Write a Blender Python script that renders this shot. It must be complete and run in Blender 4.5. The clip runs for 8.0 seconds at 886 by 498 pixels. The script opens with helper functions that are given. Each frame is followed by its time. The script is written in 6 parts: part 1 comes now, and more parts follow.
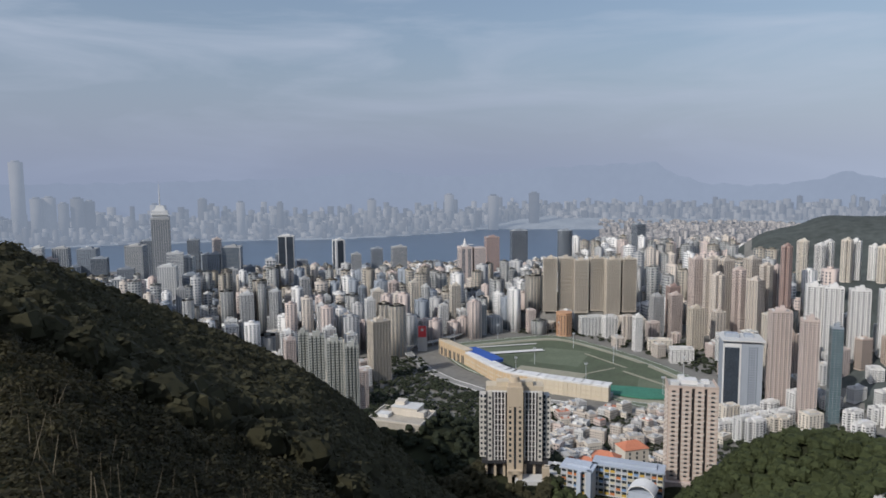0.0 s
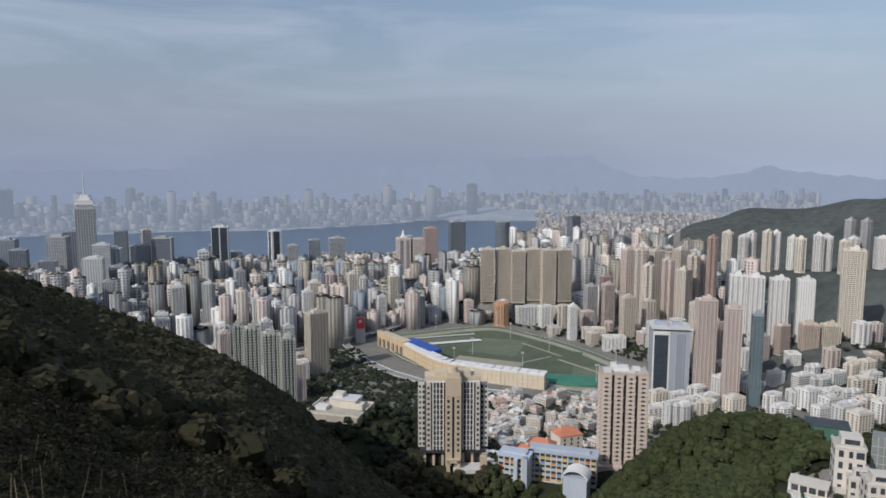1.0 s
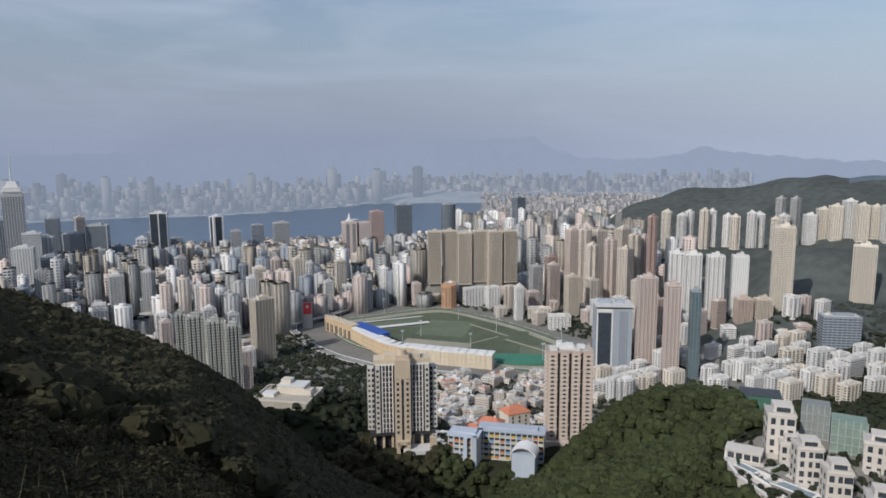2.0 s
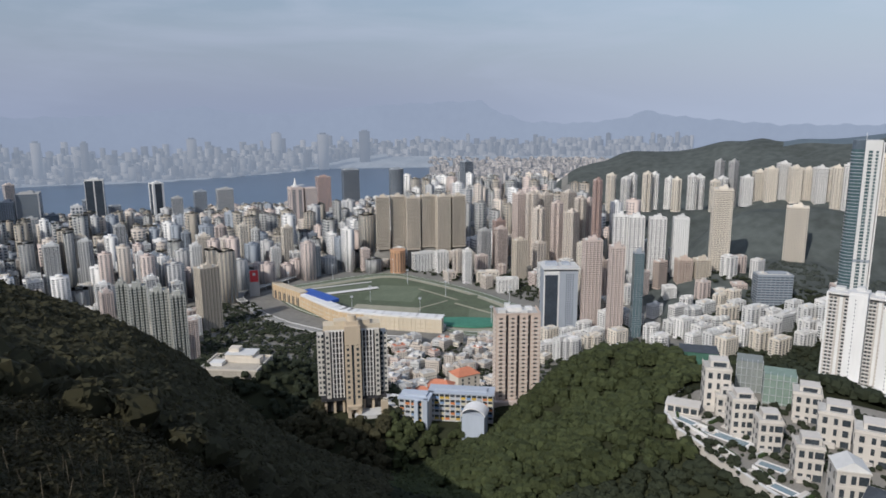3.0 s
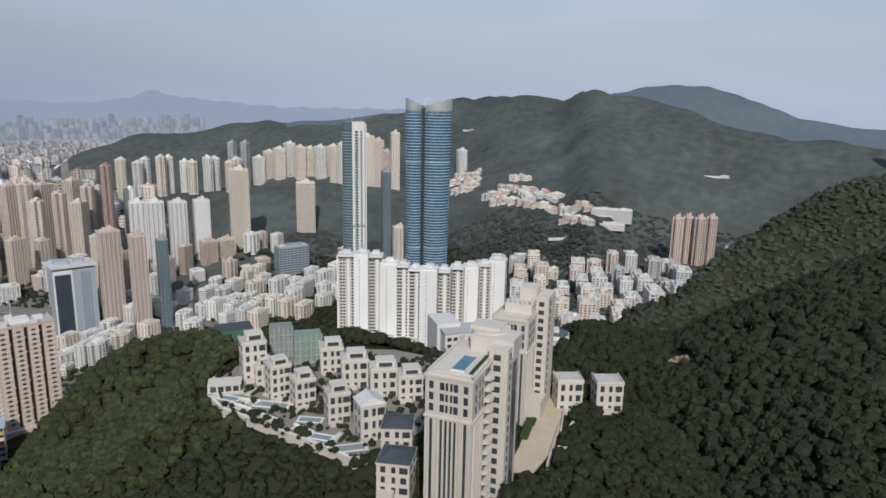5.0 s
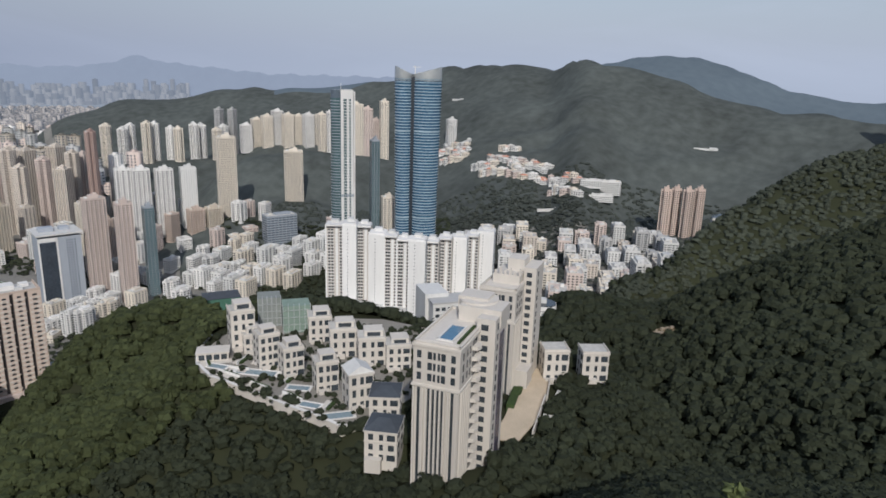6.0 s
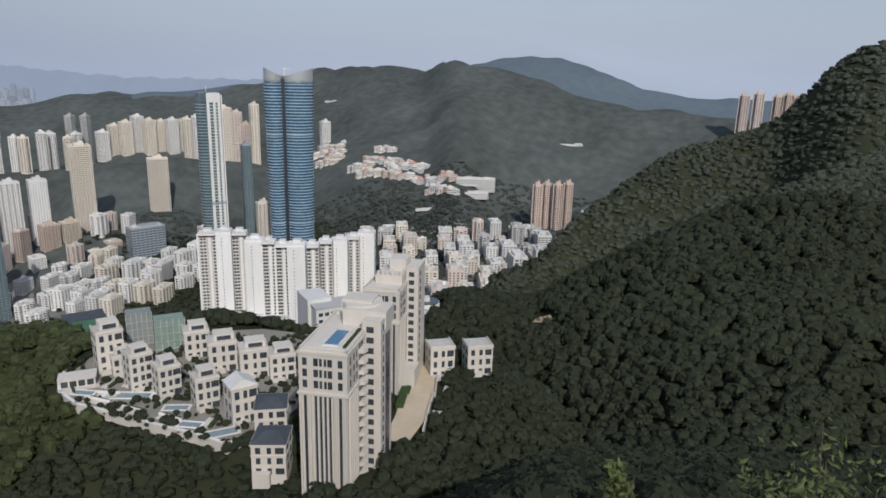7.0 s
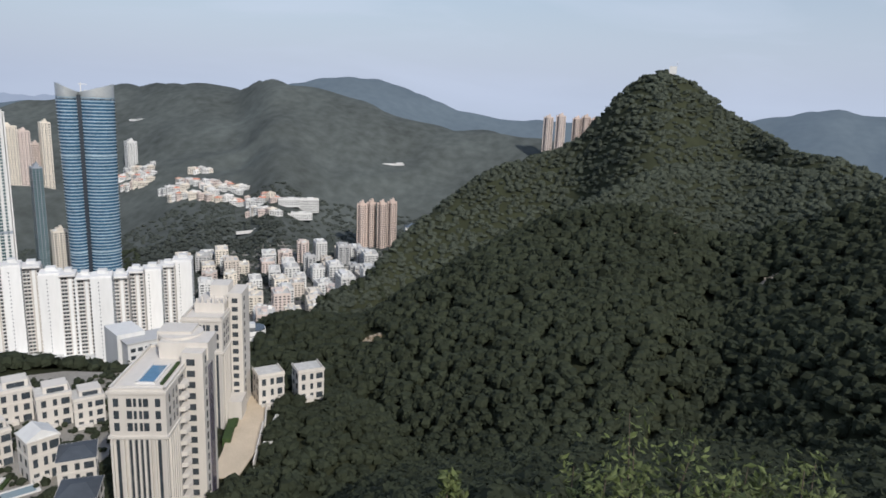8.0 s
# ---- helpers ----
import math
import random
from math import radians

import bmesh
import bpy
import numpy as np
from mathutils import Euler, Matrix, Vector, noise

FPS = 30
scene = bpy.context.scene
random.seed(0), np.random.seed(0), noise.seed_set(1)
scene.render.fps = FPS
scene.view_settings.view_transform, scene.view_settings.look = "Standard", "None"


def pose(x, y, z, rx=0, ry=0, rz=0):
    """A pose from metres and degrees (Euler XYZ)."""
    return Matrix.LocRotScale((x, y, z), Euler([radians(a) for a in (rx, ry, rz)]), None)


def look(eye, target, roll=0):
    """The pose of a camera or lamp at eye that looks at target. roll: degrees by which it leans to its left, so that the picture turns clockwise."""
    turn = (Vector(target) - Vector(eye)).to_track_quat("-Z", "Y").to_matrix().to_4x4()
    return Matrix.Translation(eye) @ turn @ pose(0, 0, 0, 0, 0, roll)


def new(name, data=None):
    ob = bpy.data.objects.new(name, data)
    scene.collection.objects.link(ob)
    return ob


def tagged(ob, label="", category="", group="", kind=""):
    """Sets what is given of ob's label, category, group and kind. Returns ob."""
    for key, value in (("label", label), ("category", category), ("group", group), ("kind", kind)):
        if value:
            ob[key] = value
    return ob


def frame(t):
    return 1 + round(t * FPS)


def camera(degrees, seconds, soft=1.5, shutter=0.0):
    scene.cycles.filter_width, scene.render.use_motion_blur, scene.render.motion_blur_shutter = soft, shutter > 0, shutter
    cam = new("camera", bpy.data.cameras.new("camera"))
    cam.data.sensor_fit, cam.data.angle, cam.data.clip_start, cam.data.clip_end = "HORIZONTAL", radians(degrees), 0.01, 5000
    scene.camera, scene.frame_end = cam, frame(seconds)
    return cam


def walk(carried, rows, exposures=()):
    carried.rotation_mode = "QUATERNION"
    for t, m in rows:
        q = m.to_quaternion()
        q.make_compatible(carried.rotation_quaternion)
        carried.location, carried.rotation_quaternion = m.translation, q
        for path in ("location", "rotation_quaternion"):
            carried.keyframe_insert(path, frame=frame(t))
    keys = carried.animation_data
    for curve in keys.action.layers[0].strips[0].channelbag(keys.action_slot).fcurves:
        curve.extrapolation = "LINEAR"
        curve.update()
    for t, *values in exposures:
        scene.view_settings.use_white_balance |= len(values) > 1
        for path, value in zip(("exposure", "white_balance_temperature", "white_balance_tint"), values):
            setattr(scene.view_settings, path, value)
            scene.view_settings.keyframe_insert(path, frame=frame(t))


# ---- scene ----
# The camera turns on a lookout at the edge of a wooded hill, 340 m above the harbour.
EYE = (0.0, 0.0, 340.0)
cam = camera(66.22, 8.0, soft=1.7)
PATH = [(0.0, 0.00, -6.12, 0.53), (0.5, -2.60, -5.63, 0.17), (1.0, -5.16, -6.89, -0.01), (1.5, -8.61, -7.66, -0.01),
        (1.7, -9.18, -7.67, 0.13), (2.8, -12.45, -11.35, 0.50), (3.0, -14.13, -11.34, 0.34), (3.5, -24.95, -11.30, -0.42),
        (4.0, -38.62, -11.31, -0.84), (4.5, -49.56, -11.31, -1.51), (4.7, -52.06, -11.32, -1.39), (5.8, -54.01, -14.99, -1.86),
        (6.0, -54.05, -15.04, -1.81), (6.5, -55.39, -15.14, -1.53), (7.0, -64.52, -14.66, -1.42), (7.5, -73.08, -13.71, -1.69),
        (8.0, -79.25, -12.54, -2.40)]
walk(cam, [(t, pose(*EYE, 90 + p, r, y)) for t, y, p, r in PATH],
     exposures=[(0.0, 0.25, 6150, 10), (3.0, 0.33, 6150, 10), (4.0, 0.36, 6150, 10), (4.5, 0.28, 6150, 10), (6.5, 0.22, 6150, 10), (7.0, 0.20, 6150, 10), (7.5, 0.39, 6150, 10), (8.0, 0.48, 6150, 10)])

# ---- light ----
SUN_BEARING, SUN_HEIGHT = 229.0, 36.0
world = bpy.data.worlds.new("sky")
scene.world = world
world.use_nodes = True
wn, wl = world.node_tree.nodes, world.node_tree.links
wn.clear()
w_out = wn.new("ShaderNodeOutputWorld")
w_bg = wn.new("ShaderNodeBackground")
w_bg.inputs["Strength"].default_value = 0.085
sky = wn.new("ShaderNodeTexSky")
sky.sky_type = "NISHITA"
sky.sun_disc = False
sky.sun_elevation = radians(SUN_HEIGHT)
sky.sun_rotation = radians(SUN_BEARING)
sky.altitude = 340
sky.air_density, sky.dust_density, sky.ozone_density = 1.3, 3.0, 1.5
w_tc = wn.new("ShaderNodeTexCoord")
w_sep = wn.new("ShaderNodeSeparateXYZ")
wl.new(w_tc.outputs["Generated"], w_sep.inputs[0])
# thin streaks of cirrus
w_map = wn.new("ShaderNodeMapping")
w_map.inputs["Scale"].default_value = (1.3, 1.3, 7.0)
w_map.inputs["Rotation"].default_value = (radians(6), radians(-9), 0)
wl.new(w_tc.outputs["Generated"], w_map.inputs[0])
w_noise = wn.new("ShaderNodeTexNoise")
w_noise.inputs["Scale"].default_value = 1.9
w_noise.inputs["Detail"].default_value = 6
w_noise.inputs["Roughness"].default_value = 0.55
w_noise.inputs["Distortion"].default_value = 0.6
wl.new(w_map.outputs[0], w_noise.inputs[0])
w_cr = wn.new("ShaderNodeMapRange")
w_cr.inputs["From Min"].default_value, w_cr.inputs["From Max"].default_value = 0.46, 0.74
w_cr.inputs["To Max"].default_value = 0.58
wl.new(w_noise.outputs[0], w_cr.inputs[0])
w_cloud = wn.new("ShaderNodeMix")
w_cloud.data_type = "RGBA"
w_cloud.inputs["B"].default_value = (6.8, 7.1, 7.8, 1)
wl.new(w_cr.outputs[0], w_cloud.inputs["Factor"])
wl.new(sky.outputs[0], w_cloud.inputs["A"])
# a grey haze bank along the horizon
w_hz = wn.new("ShaderNodeMapRange")
w_hz.interpolation_type = "SMOOTHSTEP"
w_hz.inputs["From Min"].default_value, w_hz.inputs["From Max"].default_value = -0.02, 0.26
w_hz.inputs["To Min"].default_value, w_hz.inputs["To Max"].default_value = 0.92, 0.30
wl.new(w_sep.outputs["Z"], w_hz.inputs[0])
w_haze = wn.new("ShaderNodeMix")
w_haze.data_type = "RGBA"
# the haze is thicker and whiter towards the open sea on the far side of the hills
w_side = wn.new("ShaderNodeMapRange")
w_side.interpolation_type = "SMOOTHSTEP"
w_side.inputs["From Min"].default_value, w_side.inputs["From Max"].default_value = 0.0, 1.0
wl.new(w_sep.outputs["X"], w_side.inputs[0])
w_tone = wn.new("ShaderNodeMix")
w_tone.data_type = "RGBA"
w_tone.inputs["A"].default_value = (3.0, 3.4, 4.5, 1)
w_tone.inputs["B"].default_value = (4.6, 5.1, 6.2, 1)
wl.new(w_side.outputs[0], w_tone.inputs["Factor"])
wl.new(w_tone.outputs["Result"], w_haze.inputs["B"])
wl.new(w_hz.outputs[0], w_haze.inputs["Factor"])
wl.new(w_cloud.outputs["Result"], w_haze.inputs["A"])
wl.new(w_haze.outputs["Result"], w_bg.inputs["Color"])
wl.new(w_bg.outputs[0], w_out.inputs["Surface"])

sun = new("sun", bpy.data.lights.new("sun", "SUN"))
sun.data.energy, sun.data.angle, sun.data.color = 2.5, radians(0.6), (1.0, 0.93, 0.83)
_b, _e = radians(SUN_BEARING), radians(SUN_HEIGHT)
sun.matrix_world = look((900 * math.sin(_b) * math.cos(_e), 900 * math.cos(_b) * math.cos(_e), 900 * math.sin(_e) + 340), (0, 0, 340))

# ---- materials ----


def mat(name, color, rough=0.8, spread=0.12, scale=0.05, grain=0.8, metal=0.0, spec=0.5, streak=1.0, per_object=0.0,
        bump=0.0, island=0.0):
    """A painted, mineral or leafy surface: its colour varies at two scales, with streaks run down when streak < 1."""
    m = bpy.data.materials.new(name)
    m.use_nodes = True
    n, l = m.node_tree.nodes, m.node_tree.links
    b = n["Principled BSDF"]
    b.inputs["Roughness"].default_value, b.inputs["Metallic"].default_value = rough, metal
    b.inputs["Specular IOR Level"].default_value = spec
    geo = n.new("ShaderNodeNewGeometry")
    mp = n.new("ShaderNodeMapping")
    mp.inputs["Scale"].default_value = (1, 1, streak)
    l.new(geo.outputs["Position"], mp.inputs[0])
    big, fine = n.new("ShaderNodeTexNoise"), n.new("ShaderNodeTexNoise")
    big.inputs["Scale"].default_value, fine.inputs["Scale"].default_value = scale, grain
    big.inputs["Detail"].default_value = fine.inputs["Detail"].default_value = 4
    for q in (big, fine):
        l.new(mp.outputs[0], q.inputs[0])
    add = n.new("ShaderNodeMath")
    add.operation = "ADD"
    l.new(big.outputs[0], add.inputs[0]), l.new(fine.outputs[0], add.inputs[1])
    value = add.outputs[0]
    if per_object:
        oi = n.new("ShaderNodeObjectInfo")
        k = n.new("ShaderNodeMath")
        k.operation = "MULTIPLY_ADD"
        k.inputs[1].default_value, k.inputs[2].default_value = per_object / max(spread, 0.01), -0.5 * per_object / max(spread, 0.01)
        l.new(oi.outputs["Random"], k.inputs[0])
        a2 = n.new("ShaderNodeMath")
        a2.operation = "ADD"
        l.new(value, a2.inputs[0]), l.new(k.outputs[0], a2.inputs[1])
        value = a2.outputs[0]
    if island:
        k = n.new("ShaderNodeMath")
        k.operation = "MULTIPLY_ADD"
        k.inputs[1].default_value, k.inputs[2].default_value = island / max(spread, 0.01), -0.5 * island / max(spread, 0.01)
        l.new(geo.outputs["Random Per Island"], k.inputs[0])
        a3 = n.new("ShaderNodeMath")
        a3.operation = "ADD"
        l.new(value, a3.inputs[0]), l.new(k.outputs[0], a3.inputs[1])
        value = a3.outputs[0]
    mr = n.new("ShaderNodeMapRange")
    mr.clamp = False
    mr.inputs["From Min"].default_value, mr.inputs["From Max"].default_value = 0.5, 1.5
    mr.inputs["To Min"].default_value, mr.inputs["To Max"].default_value = 1 - spread, 1 + spread
    l.new(value, mr.inputs[0])
    mul = n.new("ShaderNodeVectorMath")
    mul.operation = "SCALE"
    mul.inputs[0].default_value = color
    l.new(mr.outputs[0], mul.inputs["Scale"])
    l.new(mul.outputs[0], b.inputs["Base Color"])
    if bump:
        bp = n.new("ShaderNodeBump")
        bp.inputs["Strength"].default_value, bp.inputs["Distance"].default_value = bump, 0.3
        l.new(fine.outputs[0], bp.inputs["Height"]), l.new(bp.outputs[0], b.inputs["Normal"])
    return m


def leafy(m, share=0.35):
    """Lets light through thin leaves."""
    n, l = m.node_tree.nodes, m.node_tree.links
    b = n["Principled BSDF"]
    source = b.inputs["Base Color"].links[0].from_socket
    thin, mix = n.new("ShaderNodeBsdfTranslucent"), n.new("ShaderNodeMixShader")
    l.new(source, thin.inputs["Color"])
    mix.inputs["Fac"].default_value = share
    l.new(b.outputs[0], mix.inputs[1]), l.new(thin.outputs[0], mix.inputs[2])
    l.new(mix.outputs[0], n["Material Output"].inputs["Surface"])
    return m


def haze_glow(m, color, strength):
    """Haze over far surfaces, put in as emission: stands for light scattered by the air."""
    b = m.node_tree.nodes["Principled BSDF"]
    b.inputs["Emission Color"].default_value = (*color, 1)
    b.inputs["Emission Strength"].default_value = strength
    return m


def paint(name, color, **k):
    return mat(name, color, **{**dict(rough=0.75, spread=0.10, scale=0.06, grain=0.5, streak=0.15, per_object=0.10), **k})


GLASS = mat("window_glass", (0.045, 0.055, 0.065), rough=0.12, spread=0.5, scale=0.3, grain=0.9, spec=0.6)
GLASS_DARK = mat("dark_curtain_glass", (0.045, 0.056, 0.072), rough=0.15, spread=0.3, scale=0.05, grain=0.4, spec=0.5)
GLASS_GREEN = mat("green_curtain_glass", (0.07, 0.115, 0.125), rough=0.12, spread=0.3, scale=0.05, grain=0.4, spec=0.6)
GLASS_GREY = mat("grey_curtain_glass", (0.10, 0.125, 0.155), rough=0.2, spread=0.25, scale=0.05, grain=0.4, spec=0.6)
WHITE = paint("white_wall", (0.68, 0.67, 0.655))
CREAM = paint("cream_wall", (0.64, 0.585, 0.505))
BEIGE = paint("beige_wall", (0.56, 0.50, 0.44))
TAN = paint("tan_wall", (0.53, 0.47, 0.39))
PINK = paint("pink_tile_wall", (0.50, 0.405, 0.345))
ROSE = paint("rose_wall", (0.55, 0.465, 0.425))
GREY = paint("grey_wall", (0.40, 0.40, 0.40))
PALE = paint("pale_grey_wall", (0.60, 0.60, 0.59))
SLATE = paint("slate_wall", (0.27, 0.30, 0.34))
BROWN = paint("brown_wall", (0.36, 0.26, 0.23))
ORANGE = paint("orange_wall", (0.46, 0.27, 0.16))
STONE = paint("limestone_wall", (0.57, 0.535, 0.49), per_object=0.04)
ROOF = paint("concrete_roof", (0.47, 0.46, 0.44), spread=0.3, streak=1.0)
ROOF_DARK = paint("dark_roof", (0.055, 0.065, 0.08), spread=0.3, streak=1.0)
TERRA = paint("terracotta_tiles", (0.50, 0.19, 0.11), spread=0.25, streak=1.0)
STEEL = mat("painted_steel", (0.55, 0.57, 0.60), rough=0.4, metal=0.3)
ASPHALT = mat("asphalt", (0.11, 0.11, 0.11), rough=0.9, spread=0.25)
PAVING = mat("sand_paving", (0.52, 0.43, 0.32), rough=0.9, spread=0.2, scale=0.15, grain=2.0)
POOL = mat("pool_water", (0.07, 0.17, 0.28), rough=0.08, spread=0.25, scale=0.5, grain=3.0)
TURF = mat("racecourse_turf", (0.085, 0.105, 0.065), rough=0.95, spread=0.35, scale=0.02, grain=0.25)
TURF2 = mat("mown_turf", (0.125, 0.15, 0.10), rough=0.95, spread=0.3, scale=0.03, grain=0.3)
SAND = mat("sand_track", (0.30, 0.29, 0.22), rough=0.95, spread=0.25, scale=0.03, grain=0.3)
LEAF = mat("forest_leaves", (0.046, 0.055, 0.034), rough=0.8, spread=0.38, scale=0.012, grain=0.14, spec=0.15, island=0.15)
LEAF_SLOPE = mat("slope_leaves", (0.070, 0.066, 0.038), rough=0.8, spread=0.4, scale=0.02, grain=0.16, spec=0.12, island=0.3)
LEAF_SCRUB = mat("scrub_leaves", (0.056, 0.050, 0.026), rough=0.75, spread=0.4, scale=0.05, grain=0.5, spec=0.2, island=0.4)
LEAF_LIGHT = mat("young_leaves", (0.115, 0.14, 0.05), rough=0.6, spread=0.3, scale=0.2, grain=1.0, spec=0.35, island=0.5)
BARK = mat("bark", (0.12, 0.095, 0.07), rough=0.95, spread=0.3, scale=0.6, grain=4.0)
# Yellow-green young growth, with the spur's sunlit brightness put into the colour.
LEAF_SPUR = mat("spur_leaves", (0.070, 0.084, 0.038), rough=0.8, spread=0.4, scale=0.015, grain=0.14, spec=0.15, island=0.25)
# Drier upland shrub, lightened and blued further to paint in haze.
LEAF_UPLAND = mat("hazed_upland_leaves", (0.085, 0.098, 0.074), rough=0.9, spread=0.34, scale=0.008, grain=0.06, spec=0.08, island=0.10)
HEDGE = mat("hedge_leaves", (0.05, 0.085, 0.025), rough=0.8, spread=0.35, scale=0.2, grain=1.2, island=0.4)
SOIL = mat("wooded_ground", (0.034, 0.038, 0.021), rough=1.0, spread=0.4, scale=0.006, grain=0.05, spec=0.1)
for _m in (LEAF, LEAF_SLOPE, LEAF_SCRUB, LEAF_LIGHT, LEAF_SPUR, LEAF_UPLAND, HEDGE):
    leafy(_m)
# Distant surfaces: bluish emission paints the haze into each material.
HAZED_HILL = haze_glow(mat("far_hills", (0.05, 0.06, 0.07), rough=1.0, spread=0.2, scale=0.003, grain=0.02, spec=0), (0.300, 0.345, 0.45), 0.66)
FAR_WALL = haze_glow(mat("hazed_city_walls", (0.078, 0.074, 0.070), rough=1.0, spread=0.2, scale=0.004, grain=0.02, spec=0, island=0.7), (0.29, 0.335, 0.415), 0.55)
BAY_WALL = haze_glow(mat("hazed_bay_walls", (0.27, 0.245, 0.225), rough=1.0, spread=0.2, scale=0.004, grain=0.03, spec=0, island=0.45), (0.30, 0.345, 0.42), 0.22)
FAR_RIDGE = haze_glow(mat("hazed_ridge_woods", (0.060, 0.072, 0.074), rough=1.0, spread=0.3, scale=0.004, grain=0.03, spec=0), (0.25, 0.33, 0.45), 0.21)
FAR_LAND = haze_glow(mat("hazed_shore_land", (0.11, 0.115, 0.115), rough=1.0, spread=0.5, scale=0.006, grain=0.04, spec=0), (0.30, 0.35, 0.44), 0.50)

# ---- building blocks ----


def spot(bearing, distance):
    """A place by its bearing from the lookout (degrees to the right of +y) and its distance."""
    b = radians(bearing)
    return distance * math.sin(b), distance * math.cos(b)


class Bag:
    """Vertices and faces gathered for one mesh."""

    def __init__(self):
        self.v, self.f = [], []

    def quad(self, a, b, c, d):
        i = len(self.v)
        self.v += [a, b, c, d]
        self.f.append((i, i + 1, i + 2, i + 3))

    def prism(self, plan, z0, z1, taper=1.0, cap=True):
        """A plan (counter-clockwise x, y) raised from z0 to z1."""
        i, n = len(self.v), len(plan)
        self.v += [(x, y, z0) for x, y in plan] + [(x * taper, y * taper, z1) for x, y in plan]
        self.f += [(i + k, i + (k + 1) % n, i + n + (k + 1) % n, i + n + k) for k in range(n)]
        if cap:
            self.f.append(tuple(i + n + k for k in range(n)))
            self.f.append(tuple(i + n - 1 - k for k in range(n)))
        return self

    def box(self, x, y, z, w, d, h, turn=0.0):
        """A box on z, centred at x, y."""
        c, s = math.cos(radians(turn)), math.sin(radians(turn))
        p = [(x + a * w / 2 * c - b * d / 2 * s, y + a * w / 2 * s + b * d / 2 * c) for a, b in ((-1, -1), (1, -1), (1, 1), (-1, 1))]
        i = len(self.v)
        self.v += [(*q, z) for q in p] + [(*q, z + h) for q in p]
        self.f += [(i, i + 1, i + 5, i + 4), (i + 1, i + 2, i + 6, i + 5), (i + 2, i + 3, i + 7, i + 6), (i + 3, i, i + 4, i + 7),
                   (i + 4, i + 5, i + 6, i + 7), (i + 3, i + 2, i + 1, i)]
        return self

    def ring(self, plan, z0, z1, inner=0.96):
        """A closed rim along a plan."""
        i, n = len(self.v), len(plan)
        for k, z in ((1, z0), (1, z1), (inner, z1), (inner, z0)):
            self.v += [(x * k, y * k, z) for x, y in plan]
        for a in range(3):
            self.f += [(i + a * n + k, i + a * n + (k + 1) % n, i + (a + 1) * n + (k + 1) % n, i + (a + 1) * n + k) for k in range(n)]
        return self

    def hip(self, x, y, z, w, d, h, turn=0.0, ridge=0.4):
        """A hipped roof over w by d."""
        c, s = math.cos(radians(turn)), math.sin(radians(turn))
        pts = [(-w / 2, -d / 2, 0), (w / 2, -d / 2, 0), (w / 2, d / 2, 0), (-w / 2, d / 2, 0), (-w / 2 * ridge, 0, h), (w / 2 * ridge, 0, h)]
        i = len(self.v)
        self.v += [(x + a * c - b * s, y + a * s + b * c, z + e) for a, b, e in pts]
        self.f += [(i, i + 1, i + 5, i + 4), (i + 1, i + 2, i + 5), (i + 2, i + 3, i + 4, i + 5), (i + 3, i, i + 4), (i + 3, i + 2, i + 1, i)]
        return self


def mesh_of(name, bag, material):
    me = bpy.data.meshes.new(name)
    me.from_pydata(bag.v, [], bag.f)
    me.materials.append(material)
    return me


def part(name, bag, material, parent, label="", kind=""):
    ob = new(name, mesh_of(name, bag, material))
    ob.parent = parent
    return tagged(ob, label, kind=kind)


def thing(name, bearing, distance, z, turn, label, category, group="", kind=""):
    ob = new(name)
    x, y = spot(bearing, distance)
    ob.matrix_world = pose(x, y, z, 0, 0, turn)
    return tagged(ob, label, category, group, kind)


def bulk(name, verts, faces, material, label="", category="", kind="stuff", smooth=False):
    """One large mesh from arrays of vertices and equal-sided faces."""
    me = bpy.data.meshes.new(name)
    verts, faces = np.asarray(verts, np.float32), np.asarray(faces, np.int32)
    k = faces.shape[1]
    me.vertices.add(len(verts)), me.loops.add(faces.size), me.polygons.add(len(faces))
    me.vertices.foreach_set("co", verts.ravel())
    me.loops.foreach_set("vertex_index", faces.ravel())
    me.polygons.foreach_set("loop_start", np.arange(len(faces), dtype=np.int32) * k)
    if smooth:
        me.polygons.foreach_set("use_smooth", np.ones(len(faces), bool))
    me.materials.append(material)
    me.update(calc_edges=True)
    return tagged(new(name, me), label, category, kind=kind)


# ---- the lie of the land ----
RNG = np.random.default_rng(7)


def smooth_max(a, b, k):
    h = np.clip(0.5 + 0.5 * (a - b) / k, 0, 1)
    return b * (1 - h) + a * h + k * h * (1 - h)


def eased(az, bearings, values, over):
    """Values between bearings, with the corners rounded off."""
    return sum(np.interp(az + k * over, bearings, values) * w for k, w in ((-1.0, 0.15), (-0.5, 0.2), (0, 0.3), (0.5, 0.2), (1.0, 0.15)))


def ridge(az, d, bearings, distances, heights, front, back, soft=20.0):
    """A ridge that runs across the view: falls by `front` towards the lookout and by `back` beyond its crest."""
    far, top = eased(az, bearings, distances, 1.5), eased(az, bearings, heights, 0.8)
    off = d - far
    return top - np.where(off < 0, front, back) * (np.sqrt(off * off + soft * soft) - soft)


def plateau(x, y, a, b, half, z, slope):
    """A levelled terrace along the line a-b."""
    ax, ay, bx, by = *a, *b
    t = np.clip(((x - ax) * (bx - ax) + (y - ay) * (by - ay)) / ((bx - ax) ** 2 + (by - ay) ** 2), 0, 1)
    off = np.hypot(x - ax - t * (bx - ax), y - ay - t * (by - ay))
    return z - slope * np.maximum(off - half, 0)


SHORE = ([-180, -60, -33, -20, -10.7, 0, 7, 10, 13, 16, 19, 24, 180], [2500, 2900, 2900, 2650, 2620, 2650, 2680, 2850, 3450, 4200, 4700, 5200, 5200])
